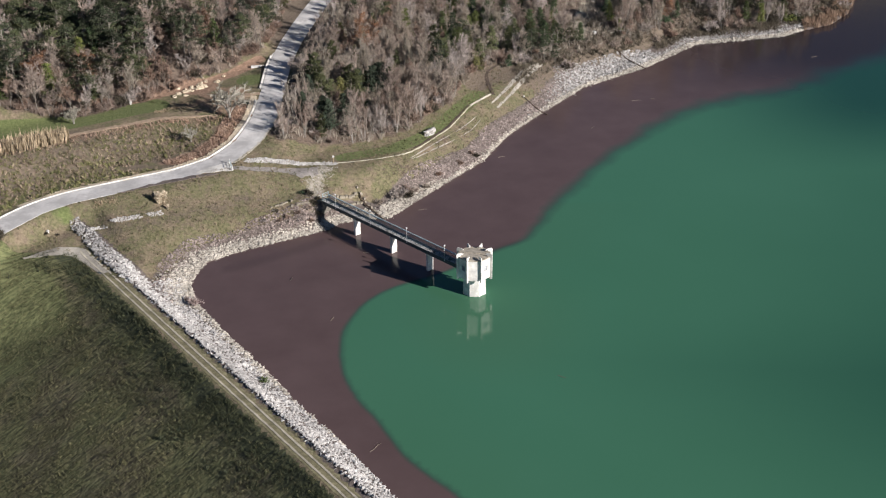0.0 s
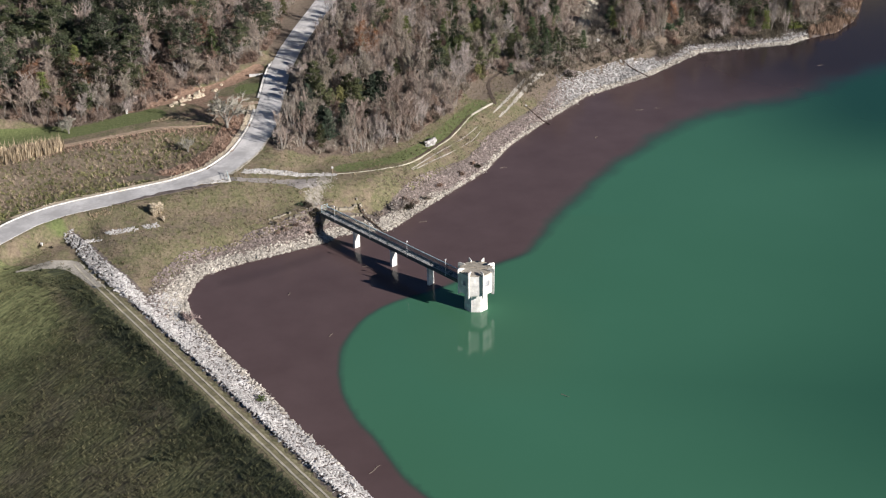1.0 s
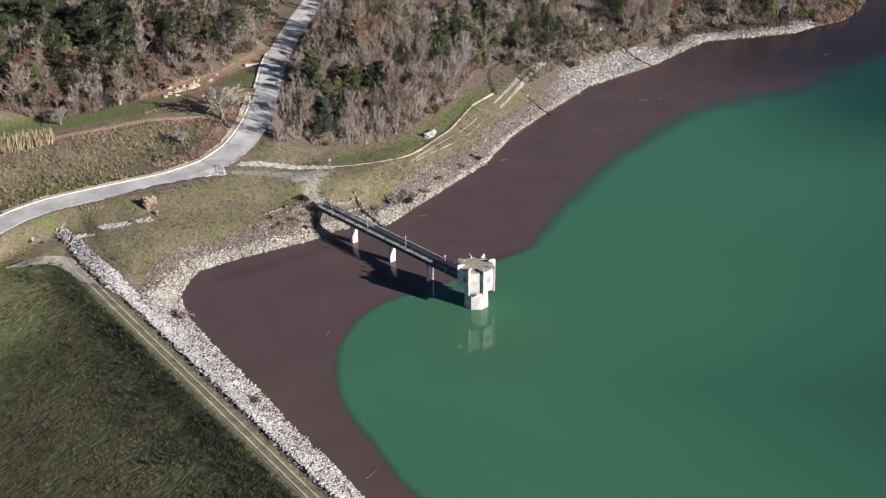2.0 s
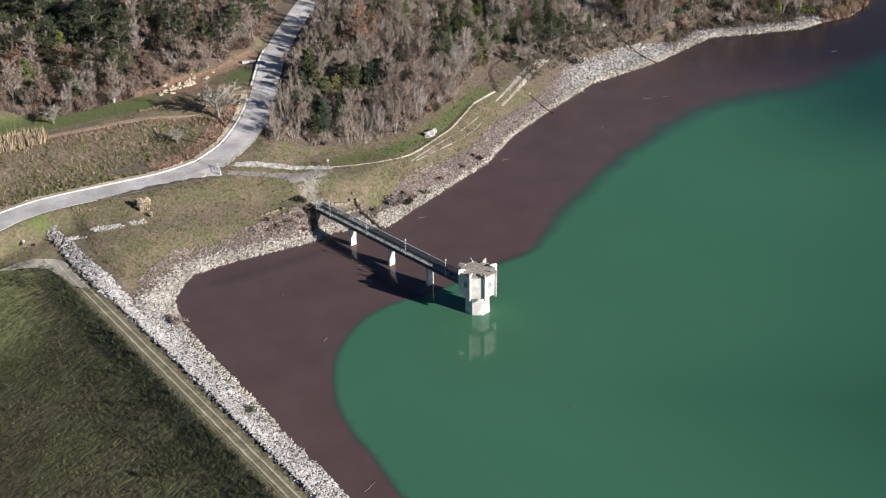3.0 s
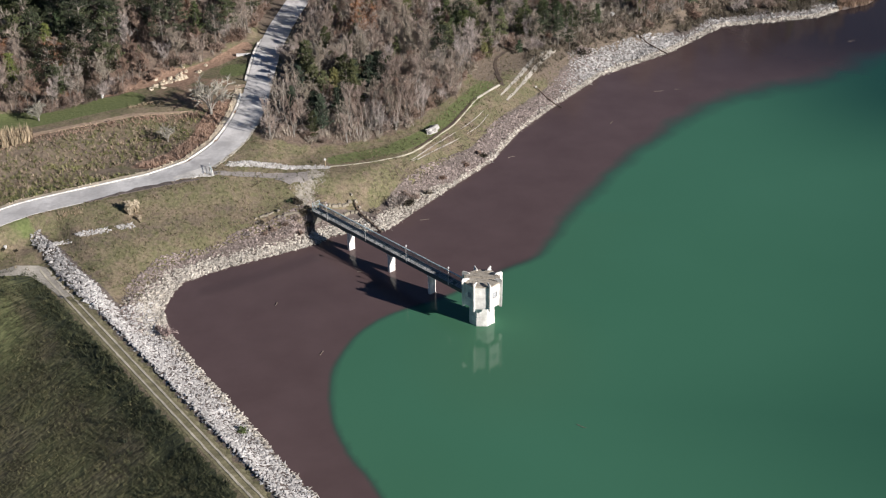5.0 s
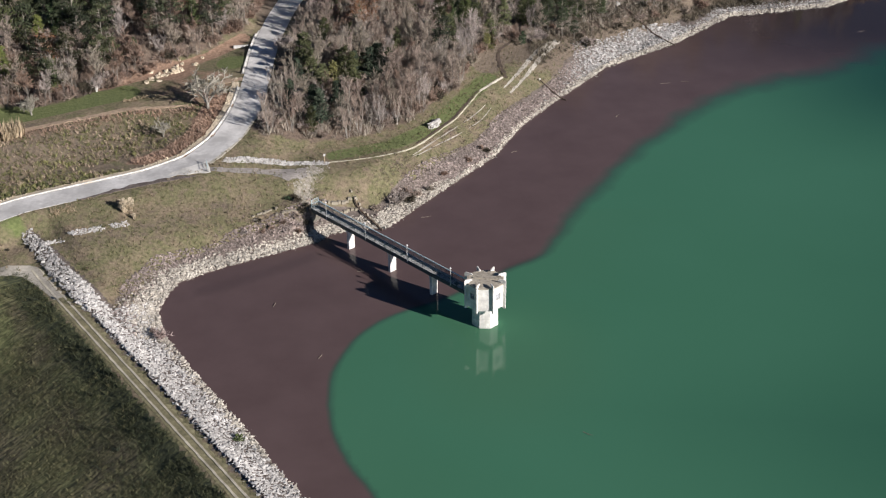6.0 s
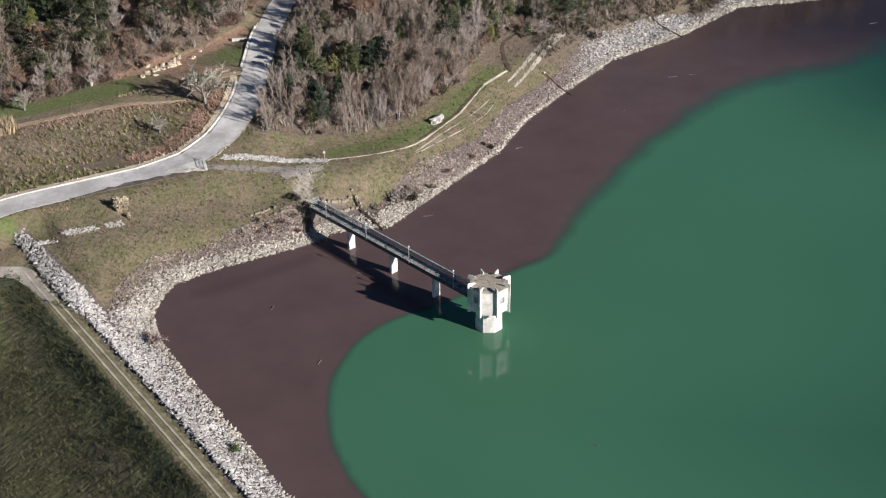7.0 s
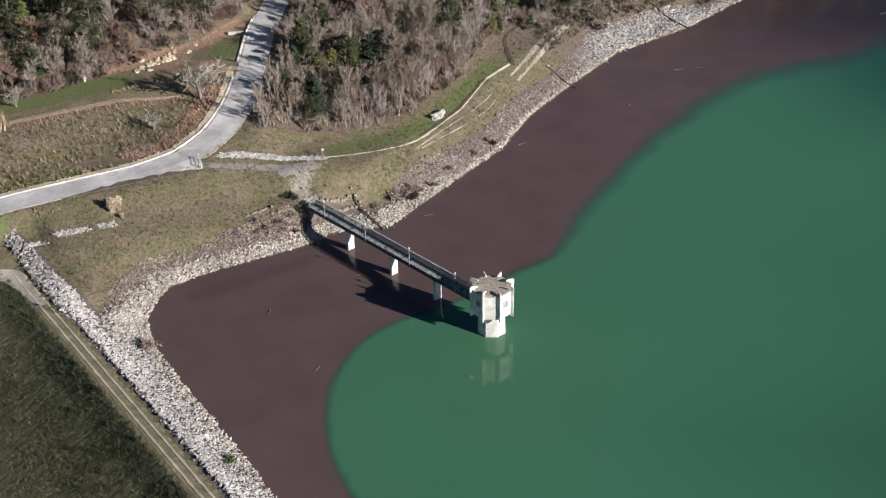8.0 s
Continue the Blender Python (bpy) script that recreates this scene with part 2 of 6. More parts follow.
def ground_height(x, y):
    x, y = np.asarray(x, float), np.asarray(y, float)
    z, ds = lie_of_land(x, y)
    soft = step(-26, -14, x) * (1 - step(50, 66, x)) * step(52, 62, y) * (1 - step(150, 170, y))
    near = soft > 0
    if near.any():                              # the grassy bank above the lake has no sharp benches
        mean = z[near].copy()
        for k in range(8):
            r = (6.0, 3.5)[k % 2]
            mean += lie_of_land(x[near] + r * math.cos(k * 0.785), y[near] + r * math.sin(k * 0.785))[0]
        z[near] += (mean / 9 - z[near]) * soft[near]
    z = np.minimum(z, 0.2 + 0.62 * ds)
    d, h, _ = to_line(x, y, ROAD)
    m, a = dam_axes(x, y)
    even = np.minimum(1.3 * h * ds / (ds + d + 0.1), h)
    k = 0.6 * step(-52, -49, m) * (1 - step(-44, -37, x)) * step(1.5, 5.0, ds) * (x < 0) * ~left_of(x, y, ROAD)
    z = z + (even - z) * k
    z = z + (h - z) * (1 - step(3.1, 6.0, d))
    dam = np.where(m < -60.5, 3.05 - 0.42 * (-60.5 - m), np.where(m > -57, 3.05 - 0.37 * (m + 57), 3.05))
    dam = np.maximum(dam, -17 + 0.02 * (-60.5 - m))
    dam = dam + 0.85 * step(-56.4, -55.7, m) * (1 - step(-55.5, -52, m))
    k = np.where(m < -57, step(-13.5, 12.0, -y), step(-50, -38, a) * (1 - step(-49, -45, m)))
    z = z + (dam - z) * k
    z = z + 0.55 * step(-57.3, -56.5, m) * (1 - step(-54.8, -51.8, m)) * step(-73, -69, a) * (1 - step(-48, -40, a))
    dip = np.exp(-((x + 32.6) ** 2 + (y - 35.0) ** 2) / 7.0)
    z = z - 1.5 * dip * step(0.2, 2.0, z)
    z = np.where(m > -56.5, np.maximum(z, 0.1 + 0.2 * np.minimum(ds, 6)), z)
    wet = in_lake(x, y)
    return np.where(wet, -0.15 - np.minimum(0.4 * ds, 7), z)


def height(x, y):
    return float(ground_height(np.array([x]), np.array([y]))[0])


def graded(lo, hi, stepsize, far, n):
    """Even coordinates from lo to hi, then n ever wider ones out to far on both sides."""
    mid = np.arange(lo, hi + 0.01, stepsize)
    grow = stepsize * (np.geomspace(1, (far / stepsize), n))
    return np.concatenate([lo - grow[::-1], mid, hi + grow])


def sheet(name, xs, ys, zf, mat, keep=None, fields=None):
    gx, gy = np.meshgrid(xs, ys)
    x, y = gx.ravel(), gy.ravel()
    z = zf(x, y)
    nx, ny = len(xs), len(ys)
    i = (np.arange(ny - 1)[:, None] * nx + np.arange(nx - 1)[None, :]).ravel()
    quads = np.stack([i, i + 1, i + nx + 1, i + nx], 1)
    if keep is not None:
        cx, cy = x[quads].mean(1), y[quads].mean(1)
        quads = quads[keep(cx, cy)]
    me = bpy.data.meshes.new(name)
    me.from_pydata(np.stack([x, y, z], 1).tolist(), [], quads.tolist())
    me.polygons.foreach_set("use_smooth", np.ones(len(quads), bool))
    for key, fn in (fields or {}).items():
        at = me.attributes.new(key, "FLOAT", "POINT")
        at.data.foreach_set("value", fn(x, y).astype(np.float32))
    me.materials.append(mat)
    me.update()
    return new(name, me)


def smooth_line(line, n):
    """n points evenly along a smoothed line of the plan."""
    p = np.array([q[:2] for q in line], float)
    s = np.concatenate([[0], np.cumsum(np.hypot(*np.diff(p, axis=0).T))])
    t = np.linspace(0, s[-1], n)
    q = np.stack([np.interp(t, s, p[:, 0]), np.interp(t, s, p[:, 1])], 1)
    k = max(3, int(n * 4.0 / s[-1]) | 1)
    pad = np.concatenate([np.repeat(q[:1], k, 0), q, np.repeat(q[-1:], k, 0)])
    for _ in range(2):
        pad = np.stack([np.convolve(pad[:, i], np.ones(k) / k, "same") for i in (0, 1)], 1)
    out = pad[k:-k]
    out[0], out[-1] = p[0], p[-1]
    return out


# ---- ground ----
def attribute(nodes, name):
    a = nodes.new("ShaderNodeAttribute")
    a.attribute_name = name
    return a.outputs["Fac"]


def zone_mask(n, l, name, noisy, amount=0.5):
    """A zone of the plan with a ragged border."""
    a = n.new("ShaderNodeMath")
    a.operation = "MULTIPLY_ADD"
    l.new(noisy, a.inputs[0])
    a.inputs[1].default_value = amount
    l.new(attribute(n, name), a.inputs[2])
    return ramp(n, l, a.outputs[0], [(0.46 + amount / 2, (0, 0, 0)), (0.58 + amount / 2, (1, 1, 1))])


def ground_material():
    m, n, l, b = material("ground_cover", 0.95)
    fine, mid, big = noise_node(n, l, 1.6, 6), noise_node(n, l, 0.22, 5), noise_node(n, l, 0.09, 6)
    streak = noise_node(n, l, 1.5, 5, along=(0.625, 9.0, 0.75), rough=0.55)
    grass = ramp(n, l, fine, [(0.28, (0.088, 0.086, 0.041)), (0.72, (0.205, 0.190, 0.103))])
    dry = ramp(n, l, fine, [(0.28, (0.145, 0.114, 0.077)), (0.72, (0.29, 0.232, 0.156))])
    patch = noise_node(n, l, 0.55, 6, rough=0.7)
    col = mix(n, l, ramp(n, l, mid, [(0.45, (0, 0, 0)), (0.63, (1, 1, 1))]), grass, dry)
    col = mix(n, l, ramp(n, l, patch, [(0.50, (0, 0, 0)), (0.66, (0.85, 0.85, 0.85))]), col, ramp(n, l, fine, [(0.3, (0.105, 0.078, 0.057)), (0.7, (0.23, 0.178, 0.132))]))
    col = mix(n, l, ramp(n, l, patch, [(0.28, (0.8, 0.8, 0.8)), (0.42, (0, 0, 0))]), col, ramp(n, l, fine, [(0.3, (0.07, 0.082, 0.028)), (0.7, (0.15, 0.16, 0.06))]))
    col = mix(n, l, zone_mask(n, l, "bare", patch), col, ramp(n, l, fine, [(0.3, (0.108, 0.084, 0.062)), (0.7, (0.215, 0.172, 0.13))]))
    lush = ramp(n, l, fine, [(0.25, (0.085, 0.108, 0.036)), (0.75, (0.17, 0.20, 0.075))])
    col = mix(n, l, zone_mask(n, l, "lush", mid), col, lush)
    mead_a = ramp(n, l, streak, [(0.36, (0.022, 0.030, 0.016)), (0.64, (0.078, 0.085, 0.038))])
    mead_b = ramp(n, l, streak, [(0.38, (0.052, 0.047, 0.029)), (0.62, (0.18, 0.160, 0.092))])
    mead_c = ramp(n, l, streak, [(0.38, (0.062, 0.068, 0.031)), (0.62, (0.188, 0.192, 0.088))])
    mead = mix(n, l, ramp(n, l, big, [(0.42, (0, 0, 0)), (0.6, (1, 1, 1))]), mead_c, mead_b)
    mead = mix(n, l, ramp(n, l, noise_node(n, l, 0.3, 4, along=(0.625, 3.0, 1.0)), [(0.58, (0, 0, 0)), (0.72, (0.5, 0.5, 0.5))]), mead, mead_a)
    mead = mix(n, l, zone_mask(n, l, "rank", mid, 0.6), mead, mead_a)
    mead = mix(n, l, zone_mask(n, l, "fresh", mid, 0.7), mead, ramp(n, l, streak, [(0.36, (0.075, 0.088, 0.036)), (0.64, (0.195, 0.208, 0.092))]))
    col = mix(n, l, zone_mask(n, l, "meadow", mid, 0.2), col, mead)
    litter = ramp(n, l, fine, [(0.3, (0.085, 0.062, 0.047)), (0.7, (0.19, 0.145, 0.112))])
    col = mix(n, l, zone_mask(n, l, "wood", mid), col, litter)
    soil = ramp(n, l, fine, [(0.3, (0.185, 0.117, 0.08)), (0.7, (0.36, 0.243, 0.172))])
    col = mix(n, l, zone_mask(n, l, "soil", mid), col, soil)
    gravel = ramp(n, l, fine, [(0.3, (0.22, 0.195, 0.15)), (0.7, (0.44, 0.405, 0.345))])
    col = mix(n, l, zone_mask(n, l, "gravel", patch, 0.7), col, gravel)
    stony = ramp(n, l, fine, [(0.3, (0.08, 0.066, 0.057)), (0.7, (0.195, 0.162, 0.142))])
    col = mix(n, l, zone_mask(n, l, "stony", mid), col, stony)
    l.new(col, b.inputs["Base Color"])
    rough = n.new("ShaderNodeMath")
    rough.operation = "MULTIPLY_ADD"
    l.new(streak, rough.inputs[0]), l.new(attribute(n, "meadow"), rough.inputs[1]), l.new(fine, rough.inputs[2])
    bump(n, l, b, rough.outputs[0], 0.8, 0.28)
    return m


def band(line, inner, outer):
    return lambda x, y: 1 - step(inner, outer, to_line(x, y, line)[0])


def zone_meadow(x, y):
    m, a = dam_axes(x, y)
    return (1 - step(-60.9, -59.9, m)) * step(-15.5, -10.5, -y)


def zone_fresh(x, y):
    """Greener grass at the upper end of the meadow."""
    return 0.72 * (1 - step(14, 40, np.hypot(x + 104, y + 2))) * step(4.0, 9.0, -59.9 - dam_axes(x, y)[0])


def zone_rank(x, y):
    """The belt of dark rank growth just below the dam crest."""
    return 0.85 * (1 - step(1.0, 10.0, -59.9 - dam_axes(x, y)[0]))


def zone_bare(x, y):
    strip_below = 1 - step(1.5, 4.0, to_line(x, y, [(-84, 19.5), (-76, 21.5), (-66, 26), (-55, 33), (-46, 38)])[0])
    field = left_of(x, y, ROAD) * step(3.5, 6.0, to_line(x, y, ROAD)[0]) * (1 - step(46, 60, to_line(x, y, BENCH)[0])) * (1 - step(60, 70, y)) * 0.55
    head = 0.8 * (1 - step(4.0, 8.5, np.hypot((x - 2.5) * 1.2, (y - 112) * 0.7)))
    north = 0.62 * step(98, 116, y) * (x < 150)
    return np.maximum(np.maximum(np.maximum(0.5 * strip_below, field), north), head)


def zone_stony(x, y):
    m, a = dam_axes(x, y)
    d = to_line(x, y, SHORE[1:-3])[0]
    width = np.where(x < -42, 3.4, np.where(x < -30, 3.2, np.where(x < -14, 4.5, np.where(x < 22, 3.2, 5.5))))
    shore = 1 - step(width, width + 3.5, d)
    wing = -51.5 - 0.10 * np.maximum(0, -a - 42)
    dam = step(-56.8, -56.1, m) * np.where(a > -42, 1 - step(-45, -40, m), 1 - step(wing - 0.5, wing + 1.5, m)) * step(-74, -70, a)
    return np.maximum(shore, dam)


WOOD_WEST_EDGE = [(-190, 45), (-115, 69), (-95.5, 70), (-82, 78.5), (-72.3, 89), (-63, 96), (-54.9, 106), (-52.5, 130), (-48, 150), (-40, 190)]
WOOD_EAST_EDGE = [(-34, 190), (-40, 140), (-44, 112), (-46, 84), (-47.5, 68), (-48.5, 60.5), (-45, 58.0), (-38, 59.2), (-26.1, 63.6), (-15.3, 72), (-4, 95), (1, 112), (8, 123), (19, 127), (30, 134), (42, 146),
                  (52, 155), (64, 168), (80, 172), (98, 176), (110, 182), (122, 196), (140, 250)]


def left_of(x, y, line):
    """True on the side of a line of the plan that lies to its left."""
    best, side = np.full(x.shape, 1e9), np.zeros(x.shape)
    for a, b in zip(line, line[1:]):
        dx, dy = b[0] - a[0], b[1] - a[1]
        t = np.clip(((x - a[0]) * dx + (y - a[1]) * dy) / (dx * dx + dy * dy), 0, 1)
        d = np.hypot(x - a[0] - t * dx, y - a[1] - t * dy)
        near = d < best - 1e-9
        best = np.where(near, d, best)
        side = np.where(near, dx * (y - a[1]) - dy * (x - a[0]), side)
    return side > 0


def in_wood(x, y):
    return left_of(x, y, WOOD_WEST_EDGE) & (x < -36), left_of(x, y, WOOD_EAST_EDGE) & (x > -52)


def zone_wood(x, y):
    w, e = in_wood(x, y)
    d = np.minimum(to_line(x, y, WOOD_WEST_EDGE)[0], to_line(x, y, WOOD_EAST_EDGE)[0])
    return np.where(w | e, 0.5 + 0.5 * step(0, 3, d), 0.5 - 0.5 * step(0, 3, d))


LUSH_STRIP = [(-130, 56), (-100, 66), (-86, 73), (-79, 76)]
LUSH_BANK = [(-30, 55.5), (-18.5, 62), (-10.5, 71), (-4, 86), (3, 102)]


def zone_lush(x, y):
    near_road = 0.9 * (1 - step(2.0, 6.0, np.hypot(x + 56, y - 90)))
    near_road = np.maximum(near_road, 0.6 * (1 - step(1.0, 5.0, np.hypot((x + 90) * 0.7, y - 26))))
    d = to_line(x, y, ROAD)[0]
    near_road = np.maximum(near_road, 0.52 * (1 - step(7, 17, d)) * step(4.2, 5.5, d) * left_of(x, y, ROAD) * (1 - step(44, 52, y)))
    return np.maximum(np.maximum(near_road, 0.95 * (1 - step(3.0, 6.0, to_line(x, y, LUSH_STRIP)[0]))), 0.66 * (1 - step(1.2, 4.6, to_line(x, y, LUSH_BANK)[0])))


def zone_soil(x, y):
    upper = 1 - step(0.8, 3.0, to_line(x, y, [(-100, 74), (-84, 80), (-72, 87), (-62, 94), (-55, 102)])[0])
    d = to_line(x, y, ROAD)[0]
    bank = (1 - step(7.0, 13.0, d)) * left_of(x, y, ROAD) * step(45, 52, y) * (1 - step(72, 80, y))
    rubble = 0.75 * (1 - step(3.0, 6.5, np.hypot((x + 69) * 0.8, y - 87)))
    terrace = 0.52 * (1 - step(8, 13, np.hypot(x + 64, (y - 79) * 1.1)))
    return np.maximum(np.maximum(0.9 * upper, 0.95 * bank), np.maximum(rubble, terrace))


def zone_gravel(x, y):
    """The fan of gravel between the service track and the footbridge."""
    d, _, along = to_line(x, y, [(-33.6, 48.6), (-35.2, 45.6), (-36.0, 43.0), (-35.6, 40.8), (-34.4, 38.0)])
    return 0.60 * (1 - step(0.8, 4.6, d))


GROUND = ground_material()
ground = sheet("ground", graded(-150, 180, 1.25, 2500, 26), graded(-120, 260, 1.25, 2500, 26), ground_height, GROUND,
               fields={"meadow": zone_meadow, "stony": zone_stony, "wood": zone_wood, "lush": zone_lush, "soil": zone_soil, "rank": zone_rank, "fresh": zone_fresh, "bare": zone_bare, "gravel": zone_gravel})
tagged(ground, "winter grass, leaf litter and stony soil round the lake", "ground", kind="structure")


# ---- water ----
def water_material():
    m, n, l, b = material("turbid_water", 0.06)
    b.inputs["IOR"].default_value = 1.33
    fine, mid, big = noise_node(n, l, 0.5, 6), noise_node(n, l, 0.08, 5), noise_node(n, l, 0.015, 3)
    green = mix(n, l, big, (0.049, 0.163, 0.093), (0.063, 0.190, 0.118))
    film = ramp(n, l, mid, [(0.3, (0.100, 0.068, 0.066)), (0.7, (0.124, 0.086, 0.084))])
    film = mix(n, l, ramp(n, l, fine, [(0.68, (0, 0, 0)), (0.8, (1, 1, 1))]), film, (0.135, 0.095, 0.085))
    a = n.new("ShaderNodeMath")
    a.operation = "MULTIPLY_ADD"
    l.new(noise_node(n, l, 0.09, 5, rough=0.52), a.inputs[0])
    a.inputs[1].default_value = 0.42
    l.new(attribute(n, "film"), a.inputs[2])
    f = ramp(n, l, a.outputs[0], [(0.58, (0, 0, 0)), (0.86, (1, 1, 1))])
    # dark marks of the film, and lens vignetting put into its colour
    film = mix(n, l, attribute(n, "marks_vignette"), film, (0.024, 0.019, 0.022))
    # corner falloff of the lens, put into the water colour
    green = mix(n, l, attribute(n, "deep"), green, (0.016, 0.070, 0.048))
    green = mix(n, l, attribute(n, "silt"), green, (0.078, 0.150, 0.070))
    thin = mix(n, l, 0.6, green, (0.032, 0.03, 0.042))
    col = mix(n, l, ramp(n, l, a.outputs[0], [(0.36, (0, 0, 0)), (0.70, (1, 1, 1))]), green, thin)
    l.new(mix(n, l, f, col, film), b.inputs["Base Color"])
    l.new(ramp(n, l, f, [(0, (0.07,) * 3), (1, (0.16,) * 3)]), b.inputs["Roughness"])
    ripple = noise_node(n, l, 2.2, 3)
    bump(n, l, b, ripple, 0.10, 0.02)
    l.new(ramp(n, l, f, [(0, (0.5,) * 3), (1, (0.40,) * 3)]), b.inputs["Specular IOR Level"])
    return m


def zone_film(x, y):
    edge = [tuple(q) for q in smooth_line(FILM, 260)]
    d = to_line(x, y, edge)[0]
    soft = 1.7 + 4.3 * step(12, 50, y) + 5.0 * step(70, 130, y)
    return np.clip(0.5 + np.where(left_of(x, y, edge), d, -d) / (2 * soft), 0, 1)


def zone_marks_vignette(x, y):
    """Film's dark streak and smudge, plus lens vignetting painted towards the bay head."""
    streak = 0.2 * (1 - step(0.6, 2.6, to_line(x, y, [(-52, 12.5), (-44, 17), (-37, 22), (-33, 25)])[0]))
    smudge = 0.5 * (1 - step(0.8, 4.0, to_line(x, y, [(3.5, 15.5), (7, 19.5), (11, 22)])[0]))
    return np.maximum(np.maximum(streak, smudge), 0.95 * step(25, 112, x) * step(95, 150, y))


def zone_vignette(x, y):
    """Lens vignetting painted into the water, darker far out and at the bay head."""
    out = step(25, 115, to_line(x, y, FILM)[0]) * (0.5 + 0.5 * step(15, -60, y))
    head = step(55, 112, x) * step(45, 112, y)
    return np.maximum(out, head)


def zone_silt(x, y):
    """Stirred-up silt tints the water round the tower and along the film."""
    near = 1 - step(3, 24, to_line(x, y, FILM)[0])
    tower = 1 - step(4, 26, np.hypot(x - 2, (y + 8) * 0.8))
    return np.maximum(0.08 * near * (y < 45), 0.22 * tower)


def wet(x, y):
    return in_lake(x, y) | (to_line(x, y, SHORE[1:-3])[0] < 2.2)


WATER = water_material()
# the deep attribute holds painted lens falloff, not water depth
water = sheet("water", graded(-70, 160, 1.6, 600, 18), graded(-110, 230, 1.6, 400, 18), lambda x, y: 0 * x, WATER, wet, {"film": zone_film, "deep": zone_vignette, "marks_vignette": zone_marks_vignette, "silt": zone_silt})
tagged(water, "calm green lake water with a brown drifting film along the shore", "water", kind="structure")


# ---- roads and tracks ----
def strip(name, line, width, lift, mat, n=None, ragged=0.0, heights=None, across=4, seed=1):
    """A thin slab that follows a line over the ground."""
    run = sum(math.dist(a[:2], b[:2]) for a, b in zip(line, line[1:]))
    n = n or max(8, int(run / 1.0))
    p = smooth_line(line, n)
    t = np.gradient(p, axis=0)
    t /= np.linalg.norm(t, axis=1)[:, None]
    side = np.stack([-t[:, 1], t[:, 0]], 1)
    width = np.interp(np.linspace(0, 1, n), np.linspace(0, 1, len(width)), width) if np.ndim(width) else np.full(n, width)
    rnd = np.random.default_rng(seed)
    rows = []
    for j in range(across + 1):
        u = (j / across - 0.5) * width
        wob = ragged * rnd.normal(size=n) if j in (0, across) else 0
        q = p + side * (u + wob)[:, None]
        z = ground_height(q[:, 0], q[:, 1]) if heights is None else heights(q[:, 0], q[:, 1])
        rows.append(np.column_stack([q, z + lift]))
    s = Shape()
    top = [tuple(r[i]) for r in rows for i in range(n)]
    edge = [tuple(r[i] - np.array((0, 0, 0.3 + lift))) for r in (rows[0], rows[-1]) for i in range(n)]
    faces = [(j * n + i, j * n + i + 1, (j + 1) * n + i + 1, (j + 1) * n + i)[::-1] for j in range(across) for i in range(n - 1)]
    k = (across + 1) * n
    for i in range(n - 1):
        faces.append((i, i + 1, k + i + 1, k + i))
        a = across * n
        faces.append((a + i + 1, a + i, k + n + i, k + n + i + 1))
    s.add(top, faces)
    s.v += edge
    return s.object(name, mat, smooth=False)


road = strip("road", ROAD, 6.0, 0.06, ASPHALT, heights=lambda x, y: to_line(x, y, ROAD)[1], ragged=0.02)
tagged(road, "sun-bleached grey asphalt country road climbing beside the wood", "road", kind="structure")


# ---- intake tower in the water ----
TOWER = (0.15, 1.5)
TOWER_CONCRETE = two_tone("cast_concrete", (0.68, 0.665, 0.62), (0.82, 0.80, 0.755), 3.0, 0.6, 0.85, 0.008, (0.60, 0.58, 0.53))


def octagon(apothem, turn=0.0):
    r = apothem / math.cos(math.pi / 8)
    return [(r * math.cos(turn + math.pi / 8 + i * math.pi / 4), r * math.sin(turn + math.pi / 8 + i * math.pi / 4)) for i in range(8)]


